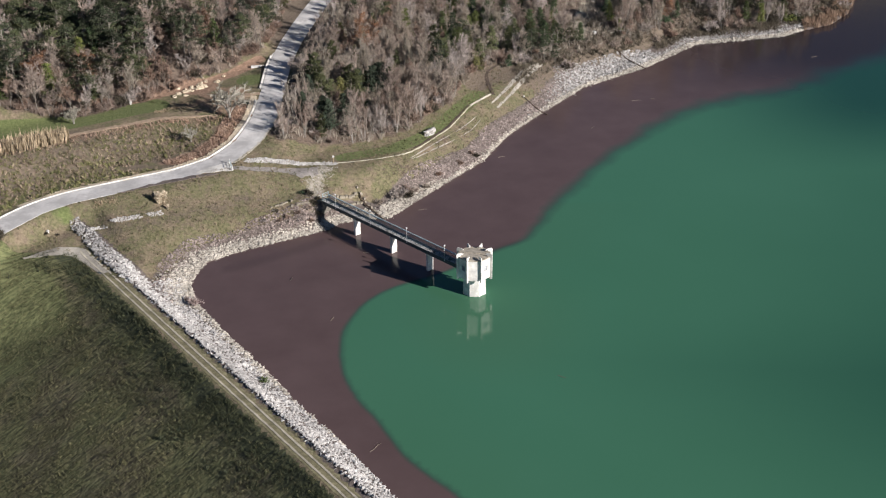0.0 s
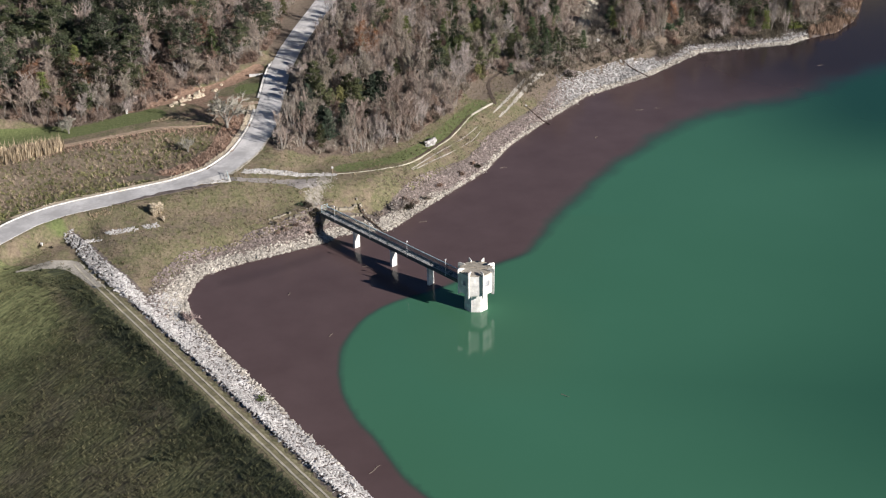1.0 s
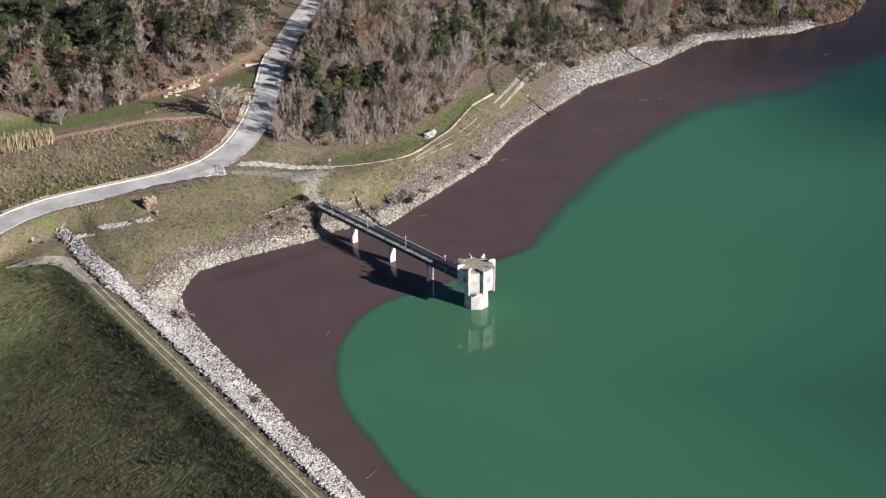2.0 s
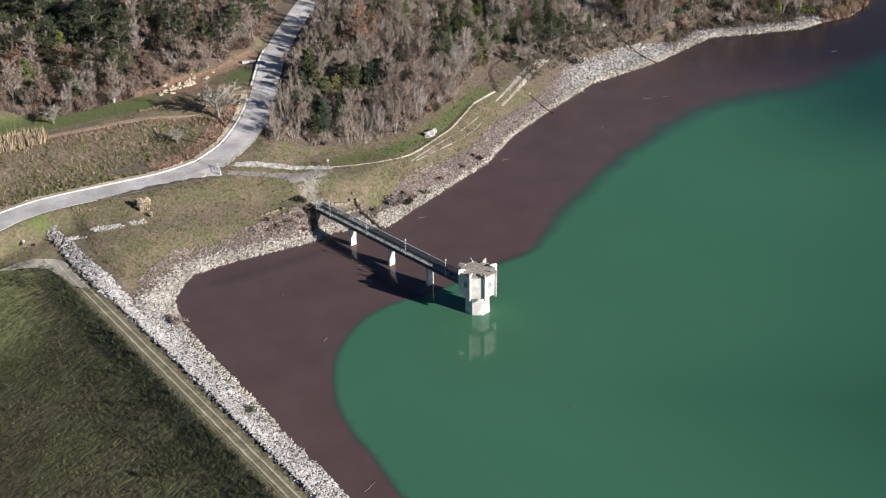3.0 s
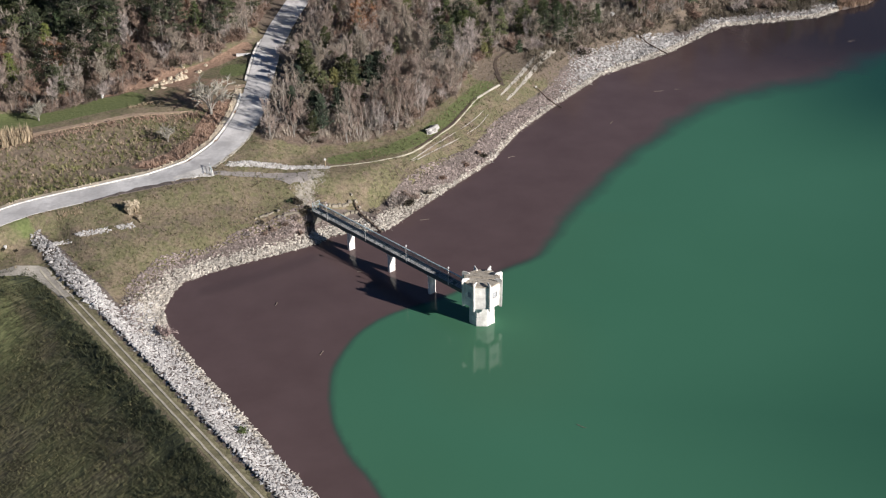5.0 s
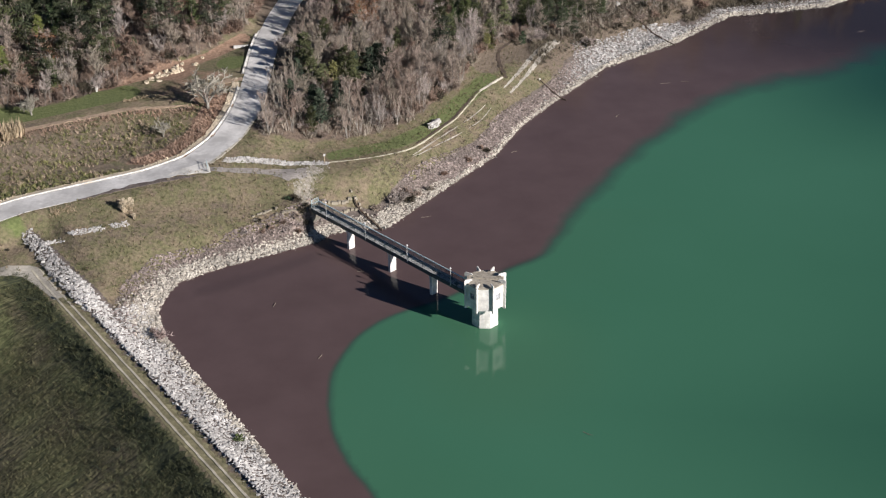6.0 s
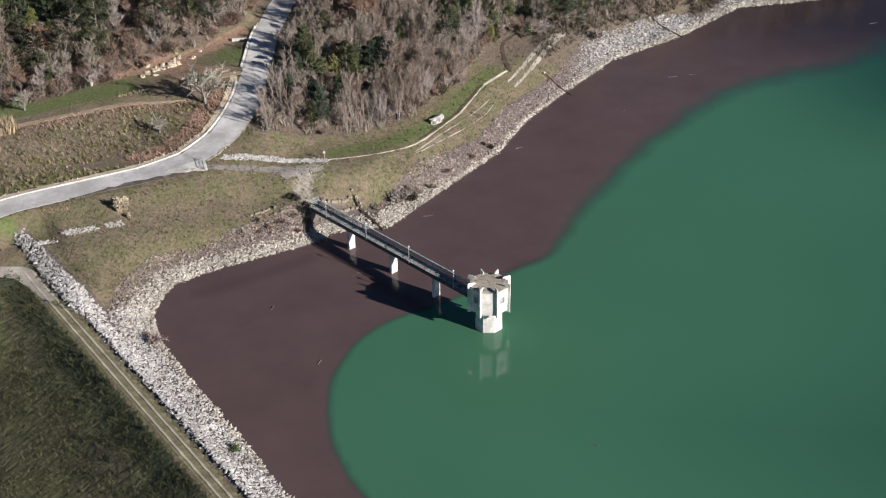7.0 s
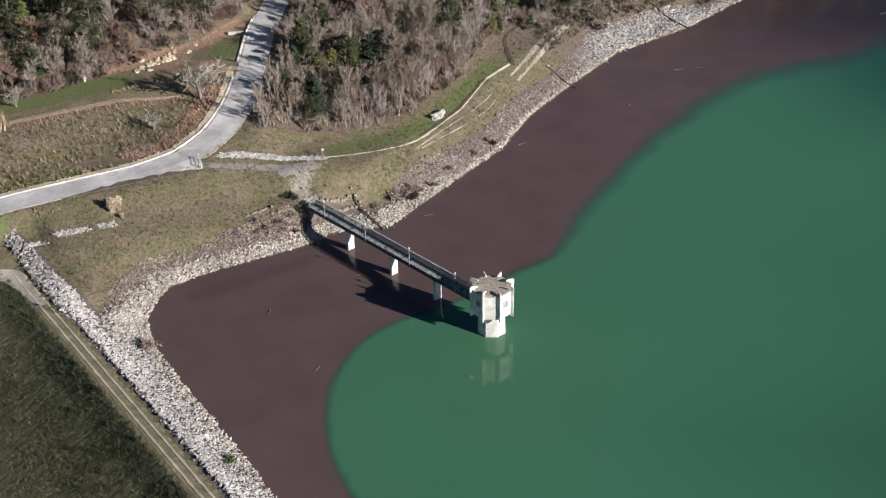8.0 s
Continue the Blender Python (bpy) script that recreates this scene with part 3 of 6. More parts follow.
def intake_tower():
    t = holder("intake_tower", (*TOWER, 0), -2)
    s = Shape()
    s.prism(octagon(2.3), -4, 1.55)
    s.object("shaft_base", TOWER_CONCRETE, t)
    s = Shape()
    s.prism(octagon(2.25), 1.60, 4.4)
    s.prism(octagon(2.15), 1.5, 1.65)
    s.object("shaft", TOWER_CONCRETE, t)
    # head: a slab below, eight wall panels, a fin standing out at each corner and rising over the roof
    s = Shape()
    s.prism(octagon(3.13), 4.05, 4.35)
    s.object("floor_slab", TOWER_CONCRETE, t)
    outer, inner = octagon(3.19), octagon(2.91)
    prof = [(3.30, 3.72), (3.86, 3.72), (3.92, 9.12), (3.72, 9.34), (2.65, 9.26), (2.42, 9.08), (2.42, 8.98), (2.86, 8.92), (3.05, 8.66), (3.30, 8.6)]
    n = len(prof)
    for i in range(8):
        a, b, c, d = outer[i], outer[(i + 1) % 8], inner[(i + 1) % 8], inner[i]
        s = Shape()
        mid = math.radians(45 * (i + 1))
        m = Matrix.Rotation(mid - math.pi / 8, 4, "Z")
        pts = [m @ Vector((r, w, z)) for w in (-0.085, 0.085) for r, z in prof]
        fin = Shape()
        fin.add(pts, [tuple(range(n)), tuple(range(2 * n - 1, n - 1, -1))] + [(j, n + j, n + (j + 1) % n, (j + 1) % n) for j in range(n)])
        fin.object("fin", TOWER_CONCRETE, t)
        if i % 2:
            s.prism([a, b, c, d], 4.35, 8.45)
            s.object("wall_panel", TOWER_CONCRETE, t)
            continue

        def at(u):
            return ((1 - u) * a[0] + u * b[0], (1 - u) * a[1] + u * b[1]), ((1 - u) * d[0] + u * c[0], (1 - u) * d[1] + u * c[1])

        for u0, u1, z0, z1 in ((0, 0.30, 4.35, 8.45), (0.70, 1, 4.35, 8.45), (0.30, 0.70, 4.35, 5.9), (0.30, 0.70, 7.1, 8.45)):
            (p0, q0), (p1, q1) = at(u0), at(u1)
            s.prism([p0, p1, q1, q0], z0, z1)
        panel = s.object("wall_panel", TOWER_CONCRETE, t)
        s = Shape()
        m = Matrix.Rotation(mid, 4, "Z")
        for k in range(5):
            s.box((3.07 * math.cos(mid), 3.07 * math.sin(mid), 6.02 + k * 0.24), (0.05, 1.03, 0.19), m @ Matrix.Rotation(0.5, 4, "Y"))
        s.box((2.99 * math.cos(mid), 2.99 * math.sin(mid), 6.5), (0.03, 1.05, 1.19), m)
        s.object("louvre", DARK_GLASS, panel, "grey louvred window")
    s = Shape()
    s.prism(octagon(3.24), 8.455, 8.65)
    s.object("roof_slab", ROOF, t, "stained flat roof")
    s = Shape()
    s.box((0.3, 0.2, 8.72), (5.0, 0.22, 0.16), Matrix.Rotation(-0.15, 4, "Z"))
    s.object("roof_kerb", ROOF, t)
    return tagged(t, "pale concrete octagonal intake tower with finned head standing in the lake", "tower")


intake_tower()

BAR = two_tone("dull_teal_bars", (0.045, 0.065, 0.068), (0.095, 0.125, 0.13), 8.0, 1.5, 0.6, 0.001)
# ---- footbridge from the bank to the tower ----
U, N = Vector((0.683, -0.730, 0)), Vector((0.730, 0.683, 0))
AXIS, DECK_Z = 1.15, 4.8


def on_bridge(s, n=0.0, z=0.0):
    p = U * s + N * (AXIS + n)
    return Vector((p.x, p.y, z))


def along_box(shape, s0, s1, n0, n1, z0, z1):
    a, b, c, d = on_bridge(s0, n0), on_bridge(s1, n0), on_bridge(s1, n1), on_bridge(s0, n1)
    shape.prism([(p.x, p.y) for p in (a, b, c, d)], z0, z1)


# old concrete with the shade below the deck put into its colour
SHADE_CONCRETE = two_tone("shade_dark_concrete", (0.10, 0.092, 0.075), (0.22, 0.205, 0.17), 2.0, 0.5, 0.9, 0.02)


def footbridge():
    br = holder("footbridge")
    s0, s1 = -49.4, -3.4
    s = Shape()
    along_box(s, s0, s1, -0.9, 0.9, DECK_Z - 0.18, DECK_Z)
    s.object("deck", DECK, br, "dark weathered walkway deck")
    q = random.Random(12)
    k = s0 + 0.5
    while k < s1 - 1:
        w = q.uniform(0.25, 0.9)
        a = q.uniform(-0.8, 0.1)
        s = Shape()
        along_box(s, k, k + w, a, min(0.8, a + q.uniform(0.6, 1.6)), DECK_Z + 0.001, DECK_Z + 0.012)
        s.object("deck_plate", STEEL if q.random() < 0.25 else BAR, br, "thin flat patch across the deck")
        k += w + q.uniform(0.9, 3.2)
    for n in (-0.62, 0.62):
        s = Shape()
        along_box(s, s0, s1, n - 0.14, n + 0.14, DECK_Z - 0.85, DECK_Z - 0.185)
        s.object("girder", BAR, br)
    for n in (-0.9, 0.9):
        s = Shape()
        along_box(s, s0, s1, n - 0.05, n + 0.05, DECK_Z - 0.20, DECK_Z + 0.07)
        s.object("kerb_beam", BAR if n < 0 else STEEL, br)
        railing = holder("railing")
        railing.parent = br
        s = Shape()
        s.tube(on_bridge(s0, n, DECK_Z + 1.08), on_bridge(-4.2, n, DECK_Z + 1.08), 0.05 if n < 0 else 0.125, 0.05 if n < 0 else 0.125, 8)
        s.object("handrail", BAR if n < 0 else RAIL, railing)
        s = Shape()
        for h in (0.75, 0.42):
            s.tube(on_bridge(s0, n, DECK_Z + h), on_bridge(-4.2, n, DECK_Z + h), 0.02, 0.02, 5)
        s.object("middle_rail", BAR, railing)
        s = Shape()
        k = s0 + 0.06
        while k < -4.2:
            s.tube(on_bridge(k, n, DECK_Z + 0.05), on_bridge(k, n, DECK_Z + 1.06), 0.008 if n < 0 else 0.024, 0.008 if n < 0 else 0.024, 4, caps=False)
            k += 0.13
        tagged(s.object("baluster_infill", BAR, railing), kind="stuff")
        post = Shape()
        post.tube((0, 0, 0), (0, 0, 1.08), 0.032, 0.032, 6)
        first = post.object("post", BAR, railing)
        first.location = on_bridge(s0, n, DECK_Z + 0.05)
        k = s0 + 1.5
        while k < -4.2:
            p = new("post", first.data)
            p.parent, p.location = railing, on_bridge(k, n, DECK_Z + 0.05)
            k += 1.5
    # piers with their caps
    for k in (-38.4, -26.1, -14.5):
        s = Shape()
        along_box(s, k - 0.28, k + 0.28, -0.72, 0.72, -5, DECK_Z - 1.1)
        s.object("pier", CONCRETE, br)
        s = Shape()
        along_box(s, k - 0.36, k + 0.36, -0.85, 0.85, DECK_Z - 1.1, DECK_Z - 0.86)
        s.object("pier_cap", CONCRETE, br)
    s = Shape()
    along_box(s, s0 - 0.8, s0 + 0.1, -1.1, 1.1, 1.0, DECK_Z - 0.86)
    along_box(s, s0 - 0.8, s0 + 0.1, -1.1, 1.1, DECK_Z - 0.86, DECK_Z - 0.02)
    s.object("abutment", SHADE_CONCRETE, br, "old concrete abutment coloured dark for the shade under the deck")
    # gate at the landward end: two posts, rails between them and upright bars
    sg = s0 + 0.1
    for n in (-0.9, 0.9):
        s = Shape()
        s.tube(on_bridge(sg, n, DECK_Z), on_bridge(sg, n, DECK_Z + 1.9), 0.05, 0.05, 6)
        s.object("gate_post", GATE_PAINT, br, "pale blue-green steel gate post")
    gate = None
    for h in (1.85, 1.1, 0.3):
        s = Shape()
        s.tube(on_bridge(sg, -0.9, DECK_Z + h), on_bridge(sg, 0.9, DECK_Z + h), 0.03, 0.03, 5)
        if gate is None:
            gate = s.object("gate", GATE_PAINT, br, "pale blue-green steel gate")
        else:
            s.object("gate_rail", GATE_PAINT, gate)
    for j in range(9):
        n = -0.8 + j * 0.2
        s = Shape()
        s.tube(on_bridge(sg, n, DECK_Z + 0.3), on_bridge(sg, n, DECK_Z + 1.85), 0.015, 0.015, 4)
        s.object("gate_bar", GATE_PAINT, gate)
    return tagged(br, "narrow footbridge on concrete piers with teal railings", "bridge")


footbridge()


def bridge_lamp():
    t = holder("street_lamp")
    s = Shape()
    s.tube((0, 0, -0.3), (0, 0, 3.05), 0.055, 0.04, 8)
    s.tube((0, 0, -0.3), (0, 0, 0.25), 0.09, 0.09, 8)
    s.object("pole", WHITE, t, "pale painted pole")
    bm = bmesh.new()
    bmesh.ops.create_uvsphere(bm, u_segments=12, v_segments=8, radius=0.2, matrix=Matrix.Translation((0, 0, 3.2)))
    me = bpy.data.meshes.new("globe")
    bm.to_mesh(me)
    bm.free()
    me.materials.append(GLOBE)
    g = new("globe", me)
    g.parent, g["label"] = t, "white globe"
    s = Shape()
    s.tube((0, 0, 2.98), (0, 0, 3.06), 0.1, 0.12, 8)
    s.object("collar", STEEL, t)
    return tagged(t, "white globe lamp on a slim pole beside the footbridge", "street lamp", "lamps along the footbridge")


first_lamp = bridge_lamp()
first_lamp.matrix_world = Matrix.Translation(on_bridge(-44.5, -0.98, DECK_Z))
for k in (-32.6, -20.6, -8.9):
    copy_thing(first_lamp, Matrix.Translation(on_bridge(k, -0.98, DECK_Z)))


# ---- trees ----
def grow(shape, twigs, base, direction, length, radius, depth, rnd, spread=0.7, kids=4, gravity=0.1):
    """One branch and all that springs from it. Thick wood goes to shape, fine twigs to twigs."""
    d = Vector(direction).normalized()
    pieces = 2 if depth > 1 else 1
    p, r = Vector(base), radius
    joints = [p.copy()]
    for k in range(pieces):
        d = (d + Vector((rnd.gauss(0, 0.12), rnd.gauss(0, 0.12), gravity * 0.5))).normalized()
        q = p + d * (length / pieces)
        r2 = r * (0.78 if depth else 0.3)
        if depth:
            (shape if depth > 1 else twigs).tube(p, q, max(r, 0.03), max(r2, 0.025), 5 if depth > 2 else 3, caps=False)
        else:
            w = Vector((rnd.gauss(0, 1), rnd.gauss(0, 1), rnd.gauss(0, 1))).cross(d).normalized() * 0.024
            twigs.add([p - w, p + w, q + w * 0.3, q - w * 0.3], [(0, 1, 2, 3)])
        p, r = q, r2
        joints.append(p.copy())
    if depth == 0:
        return
    for k in range(kids if depth > 1 else kids + 6):
        f = rnd.uniform(0.35, 1.0)
        a = rnd.uniform(0, 6.283)
        i = min(int(f * pieces), pieces - 1)
        at = joints[i].lerp(joints[i + 1], f * pieces - i)
        u = d.orthogonal().normalized()
        w = d.cross(u)
        side = u * math.cos(a) + w * math.sin(a)
        nd = d * (1 - spread * 0.6) + side * spread + Vector((0, 0, gravity))
        grow(shape, twigs, at, nd, length * rnd.uniform(0.5, 0.72), r * rnd.uniform(0.5, 0.7), depth - 1, rnd, spread, kids, gravity)


def leaf_clump(shape, centre, size, count, leaf, rnd, flat=0.7):
    for _ in range(count):
        v = Vector((rnd.gauss(0, 1), rnd.gauss(0, 1), rnd.gauss(0, flat)))
        v = v.normalized() * size * rnd.uniform(0.35, 1.0)
        v.z *= flat
        p = Vector(centre) + v
        a = Vector((rnd.gauss(0, 1), rnd.gauss(0, 1), rnd.gauss(0, 1))).normalized()
        b = a.orthogonal().normalized()
        s = leaf * rnd.uniform(0.6, 1.3)
        shape.add([p - a * s, p + b * s * 0.5, p + a * s, p - b * s * 0.5], [(0, 1, 2, 3)])


def bare_tree(name, tall, seed, twig, leaves=None, spread=0.5, stems=1):
    rnd = random.Random(seed)
    t = holder(name)
    wood, fine = Shape(), Shape()
    for stem in range(stems):
        a0 = rnd.uniform(0, 6.283)
        lean = Vector((math.cos(a0) * 0.10 * stems, math.sin(a0) * 0.10 * stems, 1))
        p, r = Vector((0.2 * math.cos(a0) * (stems - 1), 0.2 * math.sin(a0) * (stems - 1), -0.6)), tall * 0.012
        for k in range(6):
            q = p + lean * (tall * 0.8 / 6) + Vector((rnd.gauss(0, 0.10), rnd.gauss(0, 0.10), 0))
            wood.tube(p, q, r, r * 0.8, 5, caps=False)
            for j in range(0 if k < 2 else 18 // (4 * stems) + 1):
                a = rnd.uniform(0, 6.283)
                grow(wood, fine, p.lerp(q, rnd.random()), (math.cos(a) * spread, math.sin(a) * spread, 0.85), tall * rnd.uniform(0.2, 0.3) * (1.15 - 0.1 * k), r * 0.5, 2, rnd, 0.6, 4, 0.2)
            p, r = q, r * 0.8
        grow(wood, fine, p, lean, tall * 0.2, r, 2, rnd, 0.5, 4, 0.2)
    wood.object("trunk", BARK, t)
    crown = fine.object("crown", twig, t)
    if leaves:
        s = Shape()
        for v in rnd.sample(fine.v, 120):
            leaf_clump(s, v, 0.45, 7, 0.17, rnd)
        s.object("leaves", leaves, crown, "withered leaves still hanging")
    return t


def evergreen(name, tall, seed, leaf, slim=0.3):
    rnd = random.Random(seed)
    t = holder(name)
    wood, green = Shape(), Shape()
    wood.tube((0, 0, -0.6), (0, 0, tall * 0.92), tall * 0.016, tall * 0.004, 6)
    levels = int(tall * 1.7)
    for k in range(levels):
        f = (k + 0.6) / levels
        z = tall * (0.16 + 0.82 * f)
        reach = tall * slim * (1 - f) ** 0.7 * rnd.uniform(0.75, 1.15) + 0.25
        for j in range(rnd.randint(4, 6)):
            a = rnd.uniform(0, 6.283)
            d = reach * rnd.uniform(0.55, 1.0)
            tip = Vector((math.cos(a) * d, math.sin(a) * d, z + rnd.uniform(-0.2, 0.35)))
            wood.tube((0, 0, z - 0.25), tip, 0.04, 0.012, 3, caps=False)
            for g in (0.45, 0.75, 1.0):
                leaf_clump(green, Vector((0, 0, z - 0.1)).lerp(tip, g), 0.34 + 0.26 * reach * 0.4, 12, 0.145, rnd, 0.7)
    wood.object("trunk", BARK, t)
    green.object("crown", leaf, t)
    return t


def pine(name, tall, seed):
    rnd = random.Random(seed)
    t = holder(name)
    wood, green = Shape(), Shape()
    wood.tube((0, 0, -0.6), (0, 0, tall * 0.95), tall * 0.017, tall * 0.006, 6)
    for k in range(int(tall * 3.2)):
        f = rnd.random() ** 0.8
        z = tall * (0.38 + 0.62 * f)
        reach = tall * 0.27 * math.sqrt(max(0.05, 1 - (f - 0.25) ** 2 * 1.7)) * rnd.uniform(0.5, 1.0)
        a = rnd.uniform(0, 6.283)
        tip = Vector((math.cos(a) * reach, math.sin(a) * reach, z + rnd.uniform(0, 0.6)))
        wood.tube((0, 0, z - 0.4), tip, 0.05, 0.02, 3, caps=False)
        leaf_clump(green, tip, 0.85, 34, 0.17, rnd, 0.6)
        leaf_clump(green, Vector((0, 0, z - 0.4)).lerp(tip, 0.6), 0.55, 7, 0.2, rnd, 0.55)
    wood.object("trunk", BARK, t)
    green.object("crown", PINE, t)
    return t


def bush(name, size, seed, mat, stems=9):
    rnd = random.Random(seed)
    t = holder(name)
    fine = Shape()
    for _ in range(stems):
        a = rnd.uniform(0, 6.283)
        grow(fine, fine, (rnd.gauss(0, 0.15), rnd.gauss(0, 0.15), -0.2), (math.cos(a) * 0.7, math.sin(a) * 0.7, 1), size * rnd.uniform(0.5, 0.7), 0.03, 2, rnd, 0.7, 5)
    fine.object("crown", mat, t)
    return t


KINDS = []
for seed, tall, twig, leaves, w, words in ((1, 8.5, TWIG, None, 5, "bare grey tree with fine twigs in the wood"), (2, 7.0, TWIG, None, 5, "bare grey tree with fine twigs in the wood"),
                                            (3, 9.5, TWIG, None, 4, "tall bare grey-brown tree in the wood"), (4, 6.5, TWIG_RED, None, 4, "small bare tree with reddish twigs"),
                                            (5, 8.0, TWIG_RED, LEAF_RUST, 2, "oak still holding rust-brown withered leaves"), (6, 6.0, TWIG, None, 3, "low bare bushy tree in the wood")):
    KINDS.append((tagged(bare_tree({3: "tall_tree", 4: "reddish_tree", 5: "oak_tree", 6: "bushy_tree"}.get(seed, "tree"), tall, seed, twig, leaves, 0.42 + 0.05 * (seed % 3), 2 if seed in (2, 6) else 1), words, "tree", "trees of the wood"), w))
for seed, tall, leaf, slim, w, words in ((12, 7.0, JUNIPER, 0.22, 3, "bushy green evergreen among bare trees"), (13, 5.0, JUNIPER, 0.30, 3, "low yellow-green evergreen shrub")):
    KINDS.append((tagged(evergreen("evergreen_tree", tall, seed, leaf, slim), words, "tree", "trees of the wood"), w))
for seed, tall, w, words in ((21, 9.0, 3, "green pine with a pale bare trunk"), (22, 10.5, 3, "tall green pine with a pale bare trunk"), (23, 7.5, 3, "young green pine in the wood")):
    KINDS.append((tagged(pine("pine_tree", tall, seed), words, "tree", "trees of the wood"), w))


def slender_tree(name, tall, seed):
    """Several thin upright stems from one stool, with few steep twigs."""
    rnd = random.Random(seed)
    t = holder(name)
    wood, fine = Shape(), Shape()
    for k in range(5):
        a = rnd.uniform(0, 6.283)
        lean = Vector((math.cos(a) * 0.16, math.sin(a) * 0.16, 1))
        p, r = Vector((math.cos(a) * 0.35, math.sin(a) * 0.35, -0.5)), tall * 0.010
        top = tall * rnd.uniform(0.75, 1.0)
        for j in range(6):
            q = p + lean * (top / 6) + Vector((rnd.gauss(0, 0.07), rnd.gauss(0, 0.07), 0))
            wood.tube(p, q, r, r * 0.8, 4, caps=False)
            for _ in range(0 if j < 2 else 3):
                b = rnd.uniform(0, 6.283)
                grow(wood, fine, p.lerp(q, rnd.random()), (math.cos(b) * 0.45, math.sin(b) * 0.45, 1), top * 0.2, r * 0.45, 1, rnd, 0.5, 2, 0.25)
            p, r = q, r * 0.8
        grow(wood, fine, p, lean, top * 0.16, r, 1, rnd, 0.4, 3, 0.2)
    wood.object("trunk", SLENDER_BARK, t)
    fine.object("crown", TWIG, t)
    return t


SLENDER_BARK = two_tone("pale_grey_bark", (0.27, 0.25, 0.225), (0.46, 0.43, 0.39), 3.0, 0.5, 0.9, 0.01)
for seed, tall in ((51, 7.0), (52, 8.5)):
    KINDS.append((tagged(slender_tree("slender_tree", tall, seed), "slender many-stemmed bare tree at the wood edge", "tree", "trees of the wood"), 3))


EVERGREENS = (("olive", -38.7, 87.7, 1.2), ("olive", -40.2, 89.6, 1.0), ("olive", -35.1, 96.6, 1.1), ("olive", -29.4, 99.1, 0.9), ("olive", -29.5, 83.1, 1.4), ("yellow", -32.3, 81.5, 1.1),
              ("deep", -24.4, 86.7, 1.25), ("deep", -22.2, 87.5, 1.3), ("deep", -23.4, 89.4, 1.2), ("olive", -36.8, 80.8, 1.1), ("deep", -29.8, 73.3, 1.0), ("deep", -30.9, 71.5, 0.9),
              ("deep", -33.7, 64.4, 1.15), ("deep", -35.3, 65.2, 1.1), ("olive", -35.4, 62.2, 0.9), ("olive", -26.4, 80.3, 0.8), ("olive", -28.0, 84.6, 1.2), ("olive", -31.0, 85.0, 1.0),
              ("yellow", 2.9, 114.7, 0.9), ("yellow", 4.4, 116.5, 0.8), ("olive", -8.7, 115.5, 1.4), ("olive", -6.3, 110.3, 1.2), ("olive", 3.7, 120.7, 1.0),
              ("olive", 7.2, 127.9, 1.2), ("deep", -39.9, 79.8, 0.8), ("deep", -40.4, 69.4, 0.8), ("olive", -18.9, 104.0, 0.9),
              ("olive", -37.6, 84.0, 0.9), ("deep", -27.6, 86.4, 1.0), ("olive", 12.5, 131.0, 1.2), ("olive", 19.0, 138.5, 1.1), ("olive", -34.2, 78.0, 0.9))


def plant_wood():
    rnd = random.Random(77)
    spots, used = [], [False] * len(KINDS)
    cand = np.array([(rnd.uniform(-135, 115), rnd.uniform(58, 205)) for _ in range(16000)])
    west, east = in_wood(cand[:, 0], cand[:, 1])
    off_road = to_line(cand[:, 0], cand[:, 1], ROAD)[0]
    tops = ground_height(cand[:, 0], cand[:, 1])
    for (x, y), w, e, gap_road, z in zip(cand.tolist(), west, east, off_road, tops.tolist()):
        if len(spots) >= 1150 or not (w or e) or gap_road < (6.5 if e else 5.5) or y > 146 + 0.45 * max(0, x + 40):
            continue
        if abs(x + 5) > 16 + 0.36 * (y + 245):
            continue
        if e and x > 30 and to_line(np.array([x]), np.array([y]), [(35, 145), (35.6, 165), (39.6, 180), (46, 200)])[0][0] < 5.5:
            continue
        if math.hypot(x - 39, y - 150) < 7 or (29 < x < 43 and 128 < y < 172):
            continue
        if rnd.random() > (0.3 if e and x > 0 and y > 112 else 0.6 if y > 116 else 1.0):
            continue
        gap = 1.5 if w and x < -85 else 1.8 if w else 4.6 if gap_road < 13 else 2.2
        if e and any(abs(x - a) < 1.9 and -6.0 < y - b < 2.0 for _, a, b, _ in EVERGREENS):
            continue
        if any((x - a) ** 2 + (y - b) ** 2 < gap * gap for a, b in spots):
            continue
        spots.append((x, y))
        dark = w and x < -68
        pines, shrubs = (2.3 if dark else 1.0, 1.0) if w else (0.4 if y > 120 else 0.06, 0.3)
        if e and y > 112 and x > -8:
            pines, shrubs = 0.5, 2.0
        edge = e and to_line(np.array([x]), np.array([y]), WOOD_EAST_EDGE)[0][0] < 5
        weights = [k[1] * (2.6 if edge else 0.5 if e else 0.0) if i >= 11 else k[1] * (pines if i >= 8 else shrubs if i >= 6 else ((2.6 if i == 3 else 0.7) if w else 1.1 if i == 3 else 0.12) if i in (3, 4) else 1.0) for i, k in enumerate(KINDS)]
        if e and gap_road < 12:
            weights = [0.0 if i < 11 else v for i, v in enumerate(weights)]
        i = rnd.choices(range(len(KINDS)), weights)[0]
        m = pose(x, y, z, 0, 0, rnd.uniform(0, 360))
        size = rnd.uniform(0.85, 1.35) * (1.18 if dark else 1.0)
        if not used[i]:
            used[i] = True
            KINDS[i][0].matrix_world = m
            KINDS[i][0].scale = (size,) * 3
        else:
            ob = copy_thing(KINDS[i][0], m)
            ob.scale = (size,) * 3


plant_wood()

